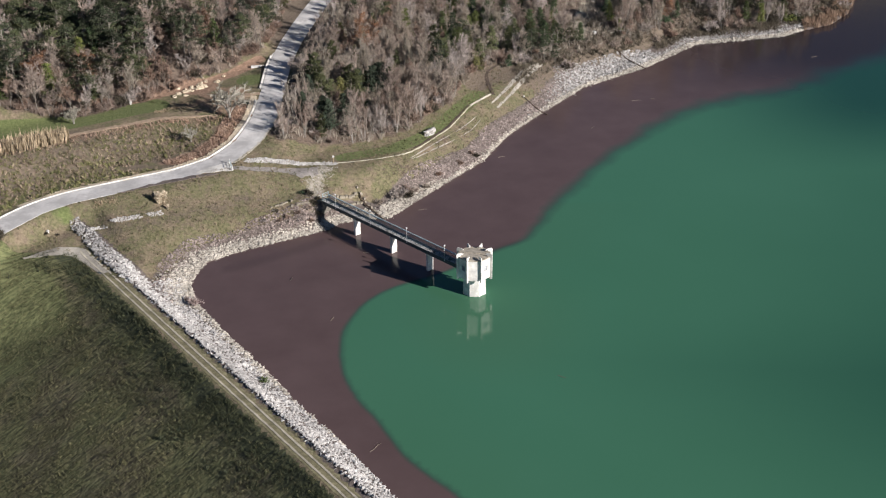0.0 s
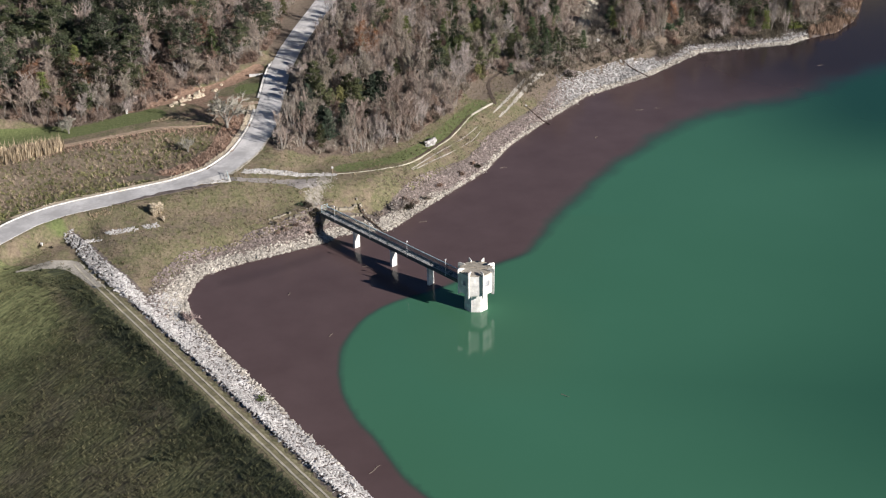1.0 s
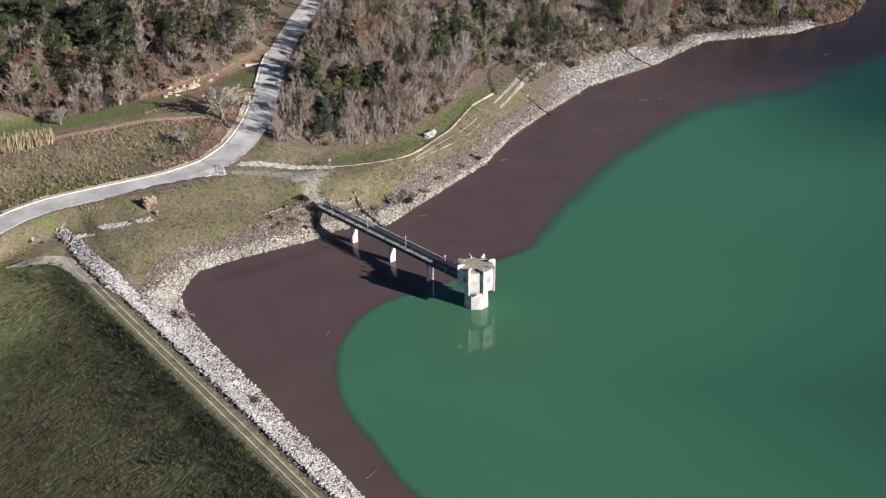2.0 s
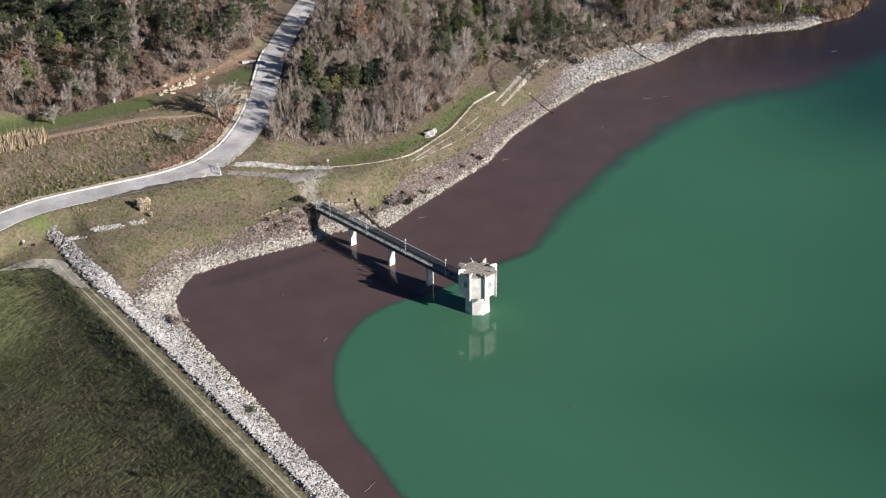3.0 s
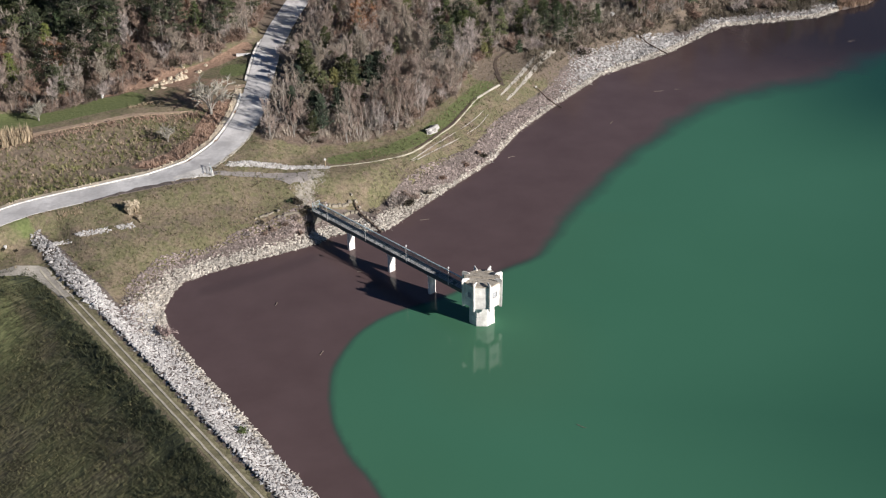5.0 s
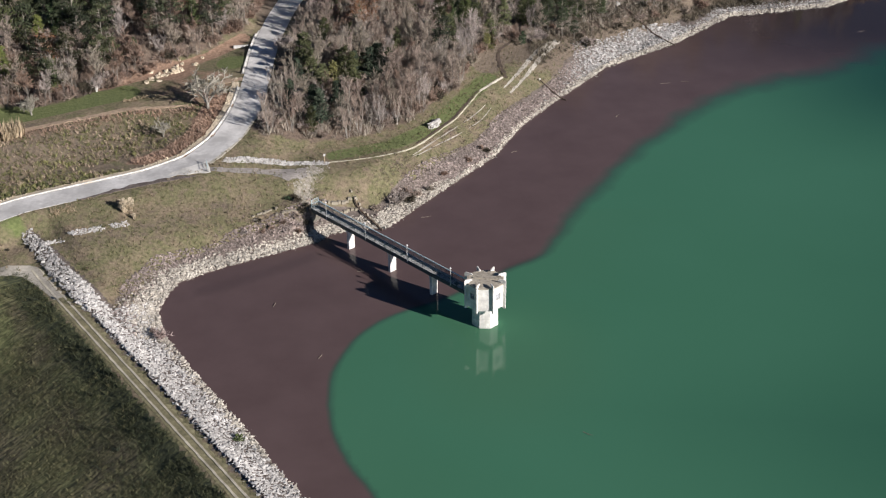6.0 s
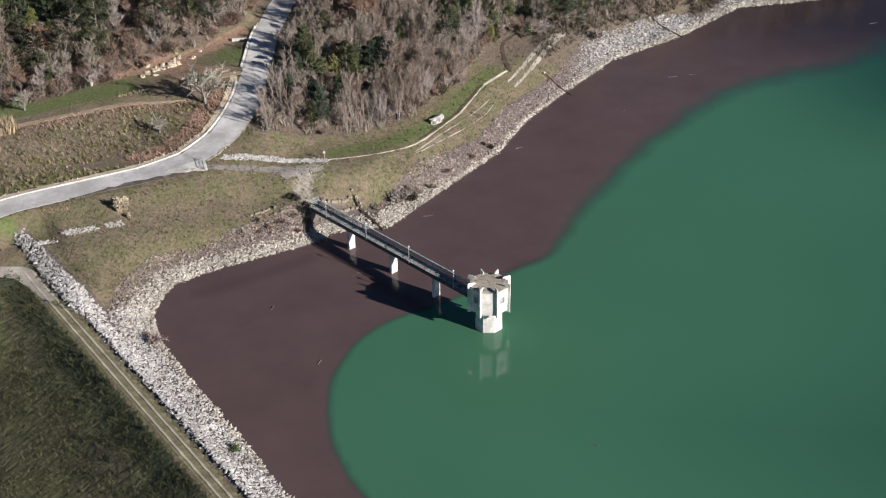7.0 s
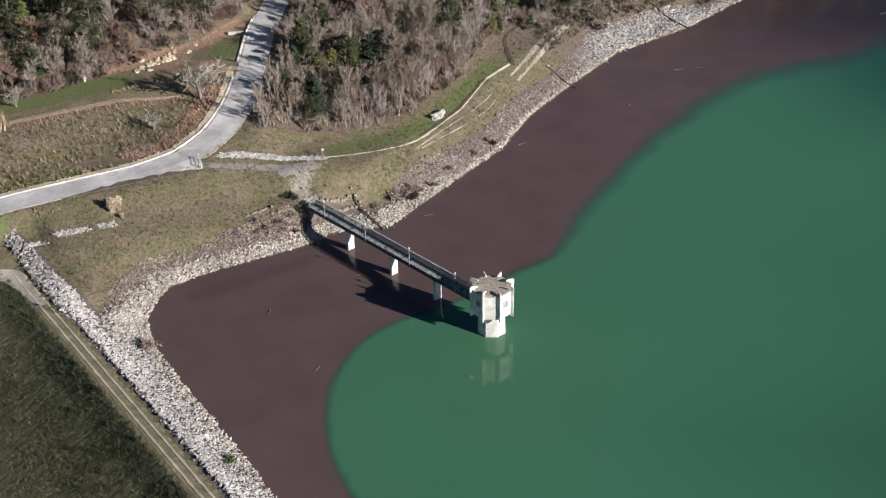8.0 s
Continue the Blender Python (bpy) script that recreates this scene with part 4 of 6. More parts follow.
DEEP_GREEN = two_tone("deep_green_leaves", (0.026, 0.042, 0.026), (0.062, 0.085, 0.048), 0.8, 0.3, 0.85, 0.0, each=0.4)
OLIVE_GREEN = two_tone("olive_green_leaves", (0.070, 0.085, 0.034), (0.155, 0.165, 0.070), 0.8, 0.3, 0.85, 0.0, each=0.4)
YELLOW_GREEN = two_tone("yellow_green_leaves", (0.115, 0.115, 0.038), (0.22, 0.21, 0.075), 0.8, 0.3, 0.85, 0.0, each=0.35)
SHRUBS = {}
for key, leaf, tall, slim, words in (("deep", DEEP_GREEN, 6.0, 0.30, "dense deep green evergreen among bare trees"), ("olive", OLIVE_GREEN, 5.5, 0.26, "olive-green evergreen among bare trees"),
                                     ("yellow", YELLOW_GREEN, 4.0, 0.30, "yellow-green evergreen shrub among bare trees")):
    SHRUBS[key] = tagged(evergreen("evergreen_shrub", tall, len(SHRUBS) + 81, leaf, slim), words, "shrub", "evergreens of the wood")
planted = set()
for key, x, y, size in EVERGREENS:
    m = pose(x, y, height(x, y), 0, 0, (x * 53) % 360)
    ob = copy_thing(SHRUBS[key], m) if key in planted else SHRUBS[key]
    planted.add(key)
    ob.matrix_world = m @ Matrix.Scale(size * 1.3, 4)


# ---- stones, grass and scrub that nobody could count ----
def scattered(name, verts, faces, at, size, mat, seed, jitter=0.0, tilt=3.14, flat=(1, 1, 1), smooth=False):
    """Many copies of a small form in one mesh, each turned, sized and bent a little."""
    rnd = np.random.default_rng(seed)
    base = np.array(verts, float)
    k, n = len(at), len(base)
    rx, ry, rz = rnd.uniform(-tilt, tilt, k), rnd.uniform(-tilt, tilt, k), rnd.uniform(0, 2 * np.pi, k)
    v = base[None] * np.array(flat)[None, None] * (1 + jitter * rnd.normal(size=(k, n, 1))) * rnd.uniform(0.75, 1.3, (k, 1, 3))
    c, s = np.cos(rx)[:, None], np.sin(rx)[:, None]
    v[..., 1], v[..., 2] = v[..., 1] * c - v[..., 2] * s, v[..., 1] * s + v[..., 2] * c
    c, s = np.cos(ry)[:, None], np.sin(ry)[:, None]
    v[..., 0], v[..., 2] = v[..., 0] * c + v[..., 2] * s, -v[..., 0] * s + v[..., 2] * c
    c, s = np.cos(rz)[:, None], np.sin(rz)[:, None]
    v[..., 0], v[..., 1] = v[..., 0] * c - v[..., 1] * s, v[..., 0] * s + v[..., 1] * c
    v = v * np.asarray(size)[:, None, None] + np.asarray(at)[:, None]
    f = np.array(faces)
    allf = (f[None] + (np.arange(k) * n)[:, None, None]).reshape(-1, f.shape[1])
    me = bpy.data.meshes.new(name)
    me.from_pydata(v.reshape(-1, 3).tolist(), [], allf.tolist())
    me.materials.append(mat)
    me.update()
    return new(name, me)


def tuft_form(blades, wide, seed, lean=0.5):
    rnd = random.Random(seed)
    v, f = [], []
    for _ in range(blades):
        a = rnd.uniform(0, 6.283)
        d, w = Vector((math.cos(a), math.sin(a), 0)), Vector((-math.sin(a), math.cos(a), 0)) * wide
        b = d * rnd.uniform(0, 0.3)
        tip = b + d * rnd.uniform(0.1, lean) + Vector((0, 0, rnd.uniform(0.6, 1.0)))
        k = len(v)
        v += [tuple(b - w), tuple(b + w), tuple(tip)]
        f.append((k, k + 1, k + 2))
    return v, f


def spots(n, box, ok, seed):
    rnd = np.random.default_rng(seed)
    x, y = rnd.uniform(box[0], box[1], n), rnd.uniform(box[2], box[3], n)
    keep = ok(x, y, rnd)
    x, y = x[keep], y[keep]
    return np.column_stack([x, y, ground_height(x, y)]), rnd


ROCK = ([(0.5, 0.05, 0), (-0.5, 0, 0.06), (0, 0.5, -0.04), (0.04, -0.5, 0), (0.08, 0.04, 0.5), (-0.05, 0, -0.5)],
        [(0, 2, 4), (2, 1, 4), (1, 3, 4), (3, 0, 4), (2, 0, 5), (1, 2, 5), (3, 1, 5), (0, 3, 5)])


def dam_band(x, y, rnd):
    m, a = dam_axes(x, y)
    d = to_line(x, y, SHORE[1:-3])[0]
    face = (m > -56.3) & (m < -44) & (a > -42) & ((~in_lake(x, y)) | (d < 1.0))
    wing = (m > -57.0) & (m < -51.9 - 0.09 * (-a - 42)) & (a > -72) & (a <= -42)
    return face | wing


at, rnd = spots(110000, (-95, -5, -85, 35), dam_band, 5)
size = rnd.uniform(0.32, 0.66, len(at)) * np.where(rnd.random(len(at)) < 0.1, 1.5, 1)
m, a = dam_axes(at[:, 0], at[:, 1])
size = np.where(a < -42, size * 1.08, size)
at[:, 2] += np.where(a < -42, 0.1, 0.0)
old = a + rnd.normal(0, 5, len(at)) < -53
tagged(scattered("wing_riprap", *ROCK, at[old], size[old] * 0.92, FARSTONE, 4, 0.14, tilt=0.6, flat=(1.3, 0.85, 0.55)), "weathered grey rubble where the dam meets the bank", "rocks", kind="stuff")
at, size = at[~old], size[~old]
low = at[:, 2] < 0.25 + 0.35 * rnd.random(len(at))
for part_of, mat, words in ((~low, LIMESTONE, "pale limestone riprap on the dam's lake face"), (low, SHORESTONE, "cream-stained stones at the dam's waterline")):
    tagged(scattered("dam_riprap", *ROCK, at[part_of], size[part_of], mat, 6, 0.14, tilt=0.6, flat=(1.3, 0.85, 0.55)), words, "rocks", kind="stuff")


def shore_band(x, y, rnd):
    d, _, along = to_line(x, y, SHORE[8:-3])
    m, a = dam_axes(x, y)
    wide = np.where(x < -50, 7.0, np.where(x < -31, 8.6, np.where(x < 25, 5.6, np.where(x < 56, 9.6, 5.8))))
    wide = wide * (0.92 + 0.25 * np.sin(along * 0.13) * np.sin(along * 0.047 + 1))
    dense = np.clip(1.35 - d / wide, 0, 1) ** np.where(x > 58, 1.6, 0.7) * np.where(x > 58, 0.7, 1.0)
    return (((~in_lake(x, y)) & (d < wide)) | (d < 0.8)) & (rnd.random(len(x)) < dense) & (m > -53) & (x < 108)


at, rnd = spots(480000, (-76, 110, -5, 185), shore_band, 7)
size = rnd.uniform(0.32, 0.75, len(at)) * np.where(rnd.random(len(at)) < 0.08, 1.5, 1) * np.where(at[:, 0] > 27, rnd.choice((0.7, 0.95, 1.35), len(at)), 1)
low = at[:, 2] < np.where(at[:, 0] > -12, 0.35, 0.8) + 0.6 * rnd.random(len(at))
pale = at[:, 0] + rnd.normal(0, 4, len(at)) > 26
low &= ~pale | (at[:, 2] < 0.5)
pale &= ~low
for part_of, mat, words in ((pale, FARSTONE, "grey limestone riprap on the far bank"), (low & ~pale, SHORESTONE, "cream-coloured stones along the waterline"), (~low & ~pale, BANKSTONE, "weathered brownish stones on the bank above the water")):
    tagged(scattered("shore_riprap", *ROCK, at[part_of], size[part_of], mat, 8, 0.14, tilt=0.6, flat=(1.3, 0.85, 0.55)), words, "rocks", kind="stuff")

STONE_ROW = [(-51.5, 48.6), (-41.2, 50.4), (-32.1, 51.5)]
STONE_BAND = [(-84, 22), (-77, 24.4), (-68.9, 27.9)]
for line, wide, n, words in ((STONE_ROW, 1.0, 8200, "row of pale rubble beside the service track"), (STONE_BAND, 1.0, 3300, "broken band of pale stones in the grass")):
    xs, ys = [p[0] for p in line], [p[1] for p in line]
    at, rnd = spots(n, (min(xs) - 2, max(xs) + 2, min(ys) - 2, max(ys) + 2), lambda x, y, r: (to_line(x, y, line)[0] < wide * r.uniform(0.4, 1, len(x))) & (np.sin(x * 0.9) + 0.9 * np.sin(y * 1.7 + x) + r.normal(0, 0.35, len(x)) > (-3.0 if n > 5000 else -0.9)), 9)
    tagged(scattered("rubble", *ROCK, at, rnd.uniform(0.25, 0.66, len(at)), LIMESTONE, 10, 0.14, tilt=0.5, flat=(1.3, 0.9, 0.6)), words, "rocks", kind="stuff")


def meadow_ok(x, y, rnd):
    m, a = dam_axes(x, y)
    return (zone_meadow(x, y) > 0.4) & (m > -100) & (a < 70)


at, rnd = spots(150000, (-135, -10, -95, 25), meadow_ok, 11)
m, a = dam_axes(at[:, 0], at[:, 1])
clump = np.array([noise.noise(Vector((p * 0.10, q * 1.15, 0))) + 0.7 * noise.noise(Vector((p * 0.16, q * 0.16, 4.0))) for p, q in zip(m.tolist(), a.tolist())])
keep = clump > rnd.uniform(-0.55, 0.30, len(at))
below = -59.9 - m + rnd.normal(0, 3.5, len(at))
far_from_crest = below > 7
PALE_TUSSOCK = two_tone("pale_meadow_grass", (0.074, 0.076, 0.036), (0.185, 0.172, 0.086), 0.35, 0.05, 0.95, 0.0, each=0.35)
for part_of, mat, words in ((keep & ~far_from_crest, TUSSOCK, "rank dark green growth just below the dam crest"), (keep & far_from_crest, PALE_TUSSOCK, "rough green and brown meadow grass below the dam")):
    big = np.where(below[part_of] < 9, 1.35, 1.0)
    tagged(scattered("meadow_grass", *tuft_form(6, 0.05, 1, 1.0), at[part_of], rnd.uniform(0.22, 0.52, part_of.sum()) * big, mat, 12, tilt=0.35), words, "grass", kind="stuff")

WEED = two_tone("dark_weeds", (0.020, 0.028, 0.016), (0.058, 0.066, 0.032), 0.35, 0.05, 0.95, 0.0, each=0.4)
at, rnd = spots(9000, (-105, -10, -95, 18), lambda x, y, r: (zone_meadow(x, y) > 0.6) & (-59.9 - dam_axes(x, y)[0] < r.gamma(1.6, 4.2, len(x)) + 0.8), 19)
clump = np.array([noise.noise(Vector((p[0] * 0.22, p[1] * 0.22, 9.0))) for p in at])
at = at[clump > rnd.uniform(0.0, 0.6, len(at))]
tagged(scattered("weed_clump", *tuft_form(12, 0.07, 20, 0.9), at, rnd.uniform(0.5, 1.05, len(at)), WEED, 21, tilt=0.3), "dark weed clumps scattered below the dam crest", "weeds", kind="stuff")

DRY_TUFT = two_tone("dry_grass", (0.16, 0.128, 0.084), (0.34, 0.28, 0.185), 0.5, 0.08, 0.95, 0.0, each=0.3)
GREEN_TUFT = two_tone("short_green_grass", (0.088, 0.094, 0.038), (0.19, 0.186, 0.085), 0.5, 0.08, 0.95, 0.0, each=0.3)


def slope_ok(x, y, rnd):
    w, e = in_wood(x, y)
    m, a = dam_axes(x, y)
    d = to_line(x, y, ROAD)[0]
    return ~in_lake(x, y) & ~w & ~e & (zone_stony(x, y) < 0.8) & (d > 3.3) & (zone_meadow(x, y) < 0.3) & (m > -95) & ~((m > -61) & (m < -56) & (a > -80)) & ~left_of(x, y, ROAD)


for name, mat, n, seed, words in (("dry_grass", DRY_TUFT, 40000, 13, "tan dry grass tufts on the bank"), ("green_grass", GREEN_TUFT, 32000, 14, "short green grass tufts on the bank")):
    at, rnd = spots(n, (-115, 60, 0, 160), slope_ok, seed)
    clump = np.array([noise.noise(Vector((p[0] * 0.12, p[1] * 0.12, 0))) for p in at]) * (1 if seed == 13 else -1)
    at = at[clump > -0.15]
    tagged(scattered(name, *tuft_form(5, 0.08, seed, 0.9), at, rnd.uniform(0.25, 0.6, len(at)), mat, seed, tilt=0.35), words, "grass", kind="stuff")


TERRACE_PATH = [(-118, 48), (-104, 54.2), (-97.9, 57.3), (-89.0, 61.8), (-83.3, 64.5), (-77.9, 67.0), (-72.3, 68.4), (-68, 69.1), (-63, 70.5)]


def field_ok(x, y, rnd):
    w, e = in_wood(x, y)
    d = to_line(x, y, ROAD)[0]
    b = to_line(x, y, BENCH)[0]
    return left_of(x, y, ROAD) & ~w & (d > np.where(y > 46, 10.5, 5.0)) & (y > 10) & ~(left_of(x, y, BENCH) | (b < 8.5)) & (x > -135) & (to_line(x, y, TERRACE_PATH)[0] > 3.4) & ~((to_line(x, y, TERRACE_PATH)[0] < 8) & left_of(x, y, TERRACE_PATH))


FIELD_SCRUB = two_tone("bramble", (0.29, 0.225, 0.165), (0.48, 0.385, 0.285), 0.6, 0.1, 0.95, 0.0, each=0.35)
FIELD_GREEN = two_tone("bramble_leaves", (0.13, 0.138, 0.055), (0.28, 0.275, 0.115), 0.6, 0.1, 0.95, 0.0, each=0.35)
for name, mat, n, seed, words in (("bramble_scrub", FIELD_SCRUB, 9000, 15, "brown winter bramble scrub above the road"), ("green_scrub", FIELD_GREEN, 16000, 16, "green bramble leaves among the scrub above the road")):
    at, rnd = spots(n, (-135, -50, 10, 95), field_ok, seed)
    if seed == 16:
        at = at[to_line(at[:, 0], at[:, 1], ROAD)[0] < rnd.exponential(20, len(at)) + 4]
    tagged(scattered(name, *tuft_form(14, 0.05, seed, 1.0), at, rnd.uniform(0.4, 1.0, len(at)), mat, seed, tilt=0.9), words, "scrub", kind="stuff")


def wood_ok(x, y, rnd):
    w, e = in_wood(x, y)
    return (w | e) & (to_line(x, y, ROAD)[0] > 4.0) & (np.abs(x + 5) < 16 + 0.36 * (y + 245))


at, rnd = spots(26000, (-135, 120, 58, 190), wood_ok, 17)
dark = in_wood(at[:, 0], at[:, 1])[0] & (at[:, 0] < -66)
UNDER_DARK = two_tone("brown_undergrowth", (0.13, 0.10, 0.085), (0.27, 0.215, 0.185), 0.6, 0.2, 0.95, 0.0, each=0.3)
for part_of, mat, words in ((~dark, TWIG, "bare twiggy undergrowth on the wood floor"), (dark, UNDER_DARK, "dull brown undergrowth beneath the pines")):
    tagged(scattered("undergrowth", *tuft_form(16, 0.024, 17, 0.8), at[part_of], rnd.uniform(0.7, 2.4, part_of.sum()), mat, 17, tilt=0.25), words, "undergrowth", kind="stuff")


def bracken_ok(x, y, rnd):
    d = to_line(x, y, TERRACE_PATH)[0]
    below_path = (d > 0.9) & (d < rnd.uniform(1.5, 4.5, len(x))) & ~left_of(x, y, TERRACE_PATH)
    return ((zone_soil(x, y) > 0.6) | below_path) & left_of(x, y, ROAD) & (to_line(x, y, ROAD)[0] > 5.6) & (y < 82) & (d > 0.9)


at, rnd = spots(22000, (-118, -48, 44, 84), bracken_ok, 18)
BRACKEN = two_tone("dead_bracken", (0.36, 0.245, 0.18), (0.56, 0.405, 0.305), 0.6, 0.1, 0.95, 0.0, each=0.3)
tagged(scattered("dead_bracken", *tuft_form(9, 0.05, 18, 1.0), at, rnd.uniform(0.3, 0.8, len(at)), BRACKEN, 18, tilt=0.3), "reddish dead bracken on the cut bank above the road", "bracken", kind="stuff")


def north_ok(x, y, rnd):
    d = to_line(x, y, SHORE[1:-3])[0]
    w, e = in_wood(x, y)
    track = to_line(x, y, [(35, 150), (35.6, 165), (39.6, 180), (46, 200)])[0]
    return ~in_lake(x, y) & (track > 2.4) & (d > np.where(x < 58, 9.0, 4.2)) & (d < np.where(x < 58, 26, 40)) & (noise_field(x, y) > rnd.uniform(-0.9, np.where(x < 45, 0.5, 0.1), len(x)))


def noise_field(x, y):
    return np.array([noise.noise(Vector((a * 0.16, b * 0.16, 3.0))) for a, b in zip(x.tolist(), y.tolist())])


def bank_ok(x, y, rnd):
    d = to_line(x, y, SHORE[8:24])[0]
    west = (x > -52) & (x < -31) & (d > 3.2) & (d < 9.5)
    east = (x > -22) & (x < 6) & (d > 4.5) & (d < 9.5)
    return ~in_lake(x, y) & (west | east) & (noise_field(x, y) > rnd.uniform(-0.6, 0.7, len(x)))


BANK_TWIGS = two_tone("mauve_bank_scrub", (0.12, 0.092, 0.078), (0.26, 0.205, 0.178), 0.6, 0.1, 0.95, 0.0, each=0.35)
at, rnd = spots(16000, (-53, 7, 22, 82), bank_ok, 27)
tagged(scattered("bank_scrub", *tuft_form(10, 0.03, 27, 1.0), at, rnd.uniform(0.3, 0.8, len(at)), BANK_TWIGS, 28, tilt=0.5), "low mauve-brown scrub among the stones of the bank", "scrub", kind="stuff")
NORTH_SCRUB = two_tone("bank_scrub", (0.085, 0.072, 0.052), (0.20, 0.17, 0.125), 0.6, 0.1, 0.95, 0.0, each=0.35)
at, rnd = spots(42000, (14, 135, 112, 225), north_ok, 25)
tagged(scattered("bank_scrub", *tuft_form(12, 0.045, 25, 1.0), at, rnd.uniform(0.4, 1.5, len(at)), NORTH_SCRUB, 26, tilt=0.6), "olive and brown winter scrub above the far riprap", "scrub", kind="stuff")


# ---- tracks, gutters and paved bits ----
def laid(name, line, width, lift, mat, words, category, kind="structure", **more):
    return tagged(strip(name, line, width, lift, mat, **more), words, category, kind=kind)


def dam_line(m, a0, a1, n=12):
    """A line along the dam, m across it."""
    out = []
    for k in range(n):
        a = a0 + (a1 - a0) * k / (n - 1)
        out.append((0.811 * m + 0.585 * a, 0.585 * m - 0.811 * a))
    return out


APPROACH = [(-94.4, 10.6), (-90.8, 12.2), (-87.1, 13.8), (-84.2, 14.6), (-81.2, 12.2), (-78.2, 8.4), (-76.0, 5.2)]
laid("gravel_approach", APPROACH, (0.5, 2.2, 3.4, 4.0, 3.8, 2.8, 2.4), 0.05, GRAVEL, "pale gravel approach curving onto the dam crest", "track", ragged=0.12)
CREST_RUT = two_tone("cream_wheel_rut", (0.42, 0.385, 0.30), (0.60, 0.555, 0.445), 2.0, 0.3, 0.95, 0.03)
VERGE = two_tone("crest_verge", (0.15, 0.14, 0.075), (0.30, 0.27, 0.16), 1.6, 0.3, 0.95, 0.05)
laid("crest_track", dam_line(-58.05, -54, 110), 3.5, 0.02, VERGE, "grassy crest track with two wheel ruts", "track", ragged=0.05)
for m, seed in ((-59.1, 3), (-57.8, 4)):
    laid("wheel_rut", dam_line(m, -61, 110), 0.36, 0.09, CREST_RUT, "pale worn wheel rut along the dam crest", "track", ragged=0.03, seed=seed)
BRANCH = [(-55.6, 44.6), (-51, 45.2), (-46, 46.0), (-40.5, 47.0), (-35.6, 47.9)]
GREY_GRAVEL = two_tone("grey_gravel", (0.22, 0.20, 0.185), (0.34, 0.315, 0.29), 2.0, 0.3, 0.95, 0.03)
laid("track_widening", [(-42.0, 45.6), (-40.0, 45.3), (-37.8, 45.6), (-35.4, 46.6)], (0.6, 2.8, 3.0, 2.2), 0.045, GREY_GRAVEL, "grey gravel widening of the service track", "track", ragged=0.3)
laid("service_track", BRANCH, 1.6, 0.05, GREY_GRAVEL, "grey gravel service track leaving the road", "track", ragged=0.12)
at, rnd = spots(2600, (-42, -28, 36, 51), lambda x, y, q: zone_gravel(x, y) > q.uniform(0.15, 1, len(x)), 23)
tagged(scattered("loose_gravel", *ROCK, at, rnd.uniform(0.08, 0.24, len(at)), LIMESTONE, 24, 0.14), "loose pale gravel by the footbridge", "gravel", kind="stuff")
laid("junction_apron", [(-62.8, 43.2), (-59.5, 44.2), (-57.0, 45.2), (-54.9, 45.8)], (0.6, 2.6, 3.8, 4.8), 0.085, two_tone("pale_apron", (0.66, 0.64, 0.59), (0.80, 0.78, 0.73), 1.5, 0.3, 0.9, 0.01), "pale concrete apron at the road junction", "road", ragged=0.2)


def offset_line(line, d):
    p = smooth_line(line, 160)
    t = np.gradient(p, axis=0)
    t /= np.linalg.norm(t, axis=1)[:, None]
    return [tuple(q) for q in p + np.stack([-t[:, 1], t[:, 0]], 1) * d]


CREAM_EDGE = two_tone("cream_gravel_edge", (0.50, 0.46, 0.38), (0.72, 0.68, 0.58), 1.5, 0.3, 0.95, 0.02)
laid("road_edge", [q for q in offset_line(ROAD, -3.2) if 47 < q[1] < 78], (1.5, 1.0, 0.5, 0.45, 0.3), 0.05, CREAM_EDGE, "cream gravel edge along the road", "verge", heights=lambda x, y: to_line(x, y, ROAD)[1], ragged=0.12)


def gutter(y0, y1, x0, y_slot, words):
    side = [q for q in offset_line(ROAD, 3.25) if y0 < q[1] < y1 and q[0] > x0]
    slot = [q for q in offset_line(ROAD, 2.98) if max(y0, y_slot) < q[1] < y1 and q[0] > x0]
    lip = [q for q in offset_line(ROAD, 3.55) if y0 < q[1] < y1 and q[0] > x0]
    g = holder("roadside_gutter")
    on_road = lambda x, y: to_line(x, y, ROAD)[1]
    for name, line, w, lift, mat in (("channel", side, 0.34, 0.03, CONCRETE), ("slot", slot, 0.16, 0.065, DECK), ("kerb", lip, 0.24, 0.24, CONCRETE)):
        ob = strip(name, line, w, lift, mat, heights=on_road)
        ob.parent = g
    return tagged(g, words, "gutter", kind="structure")


gutter(14, 79.5, -140, 52, "white concrete roadside gutter with a raised kerb round the bend")
gutter(83.5, 106, -70, 0, "white concrete roadside gutter with a raised kerb")
RUBBLE_TAN = two_tone("yellow_rubble", (0.48, 0.40, 0.285), (0.72, 0.63, 0.49), 1.6, 0.3, 0.95, 0.08, each=0.25)
SHOULDER = [q for q in offset_line(ROAD, 4.35) if 28 < q[1] < 80]
laid("stony_shoulder", SHOULDER, 1.5, 0.12, RUBBLE_TAN, "pale yellowish rubble shoulder above the gutter", "shoulder", ragged=0.12)
at, rnd = spots(26000, (-95, -48, 26, 82), lambda x, y, q: (np.abs(to_line(x, y, ROAD)[0] - 4.8) < 0.9 * q.random(len(x))) & left_of(x, y, ROAD) & (np.sin(y * 0.8) + np.sin(y * 0.33 + 2) + q.normal(0, 0.7, len(x)) + np.where(y > 46, 1.0, -0.4) > 0.2), 19)
at[:, 2] += 0.12
tagged(scattered("shoulder_rubble", *ROCK, at, rnd.uniform(0.15, 0.5, len(at)), RUBBLE_TAN, 20, 0.14, flat=(1.1, 0.9, 0.6)), "pale yellowish stones along the road cutting", "rocks", kind="stuff")
DARK_VERGE = two_tone("dark_gritty_verge", (0.10, 0.082, 0.074), (0.21, 0.175, 0.158), 1.8, 0.4, 0.95, 0.06)
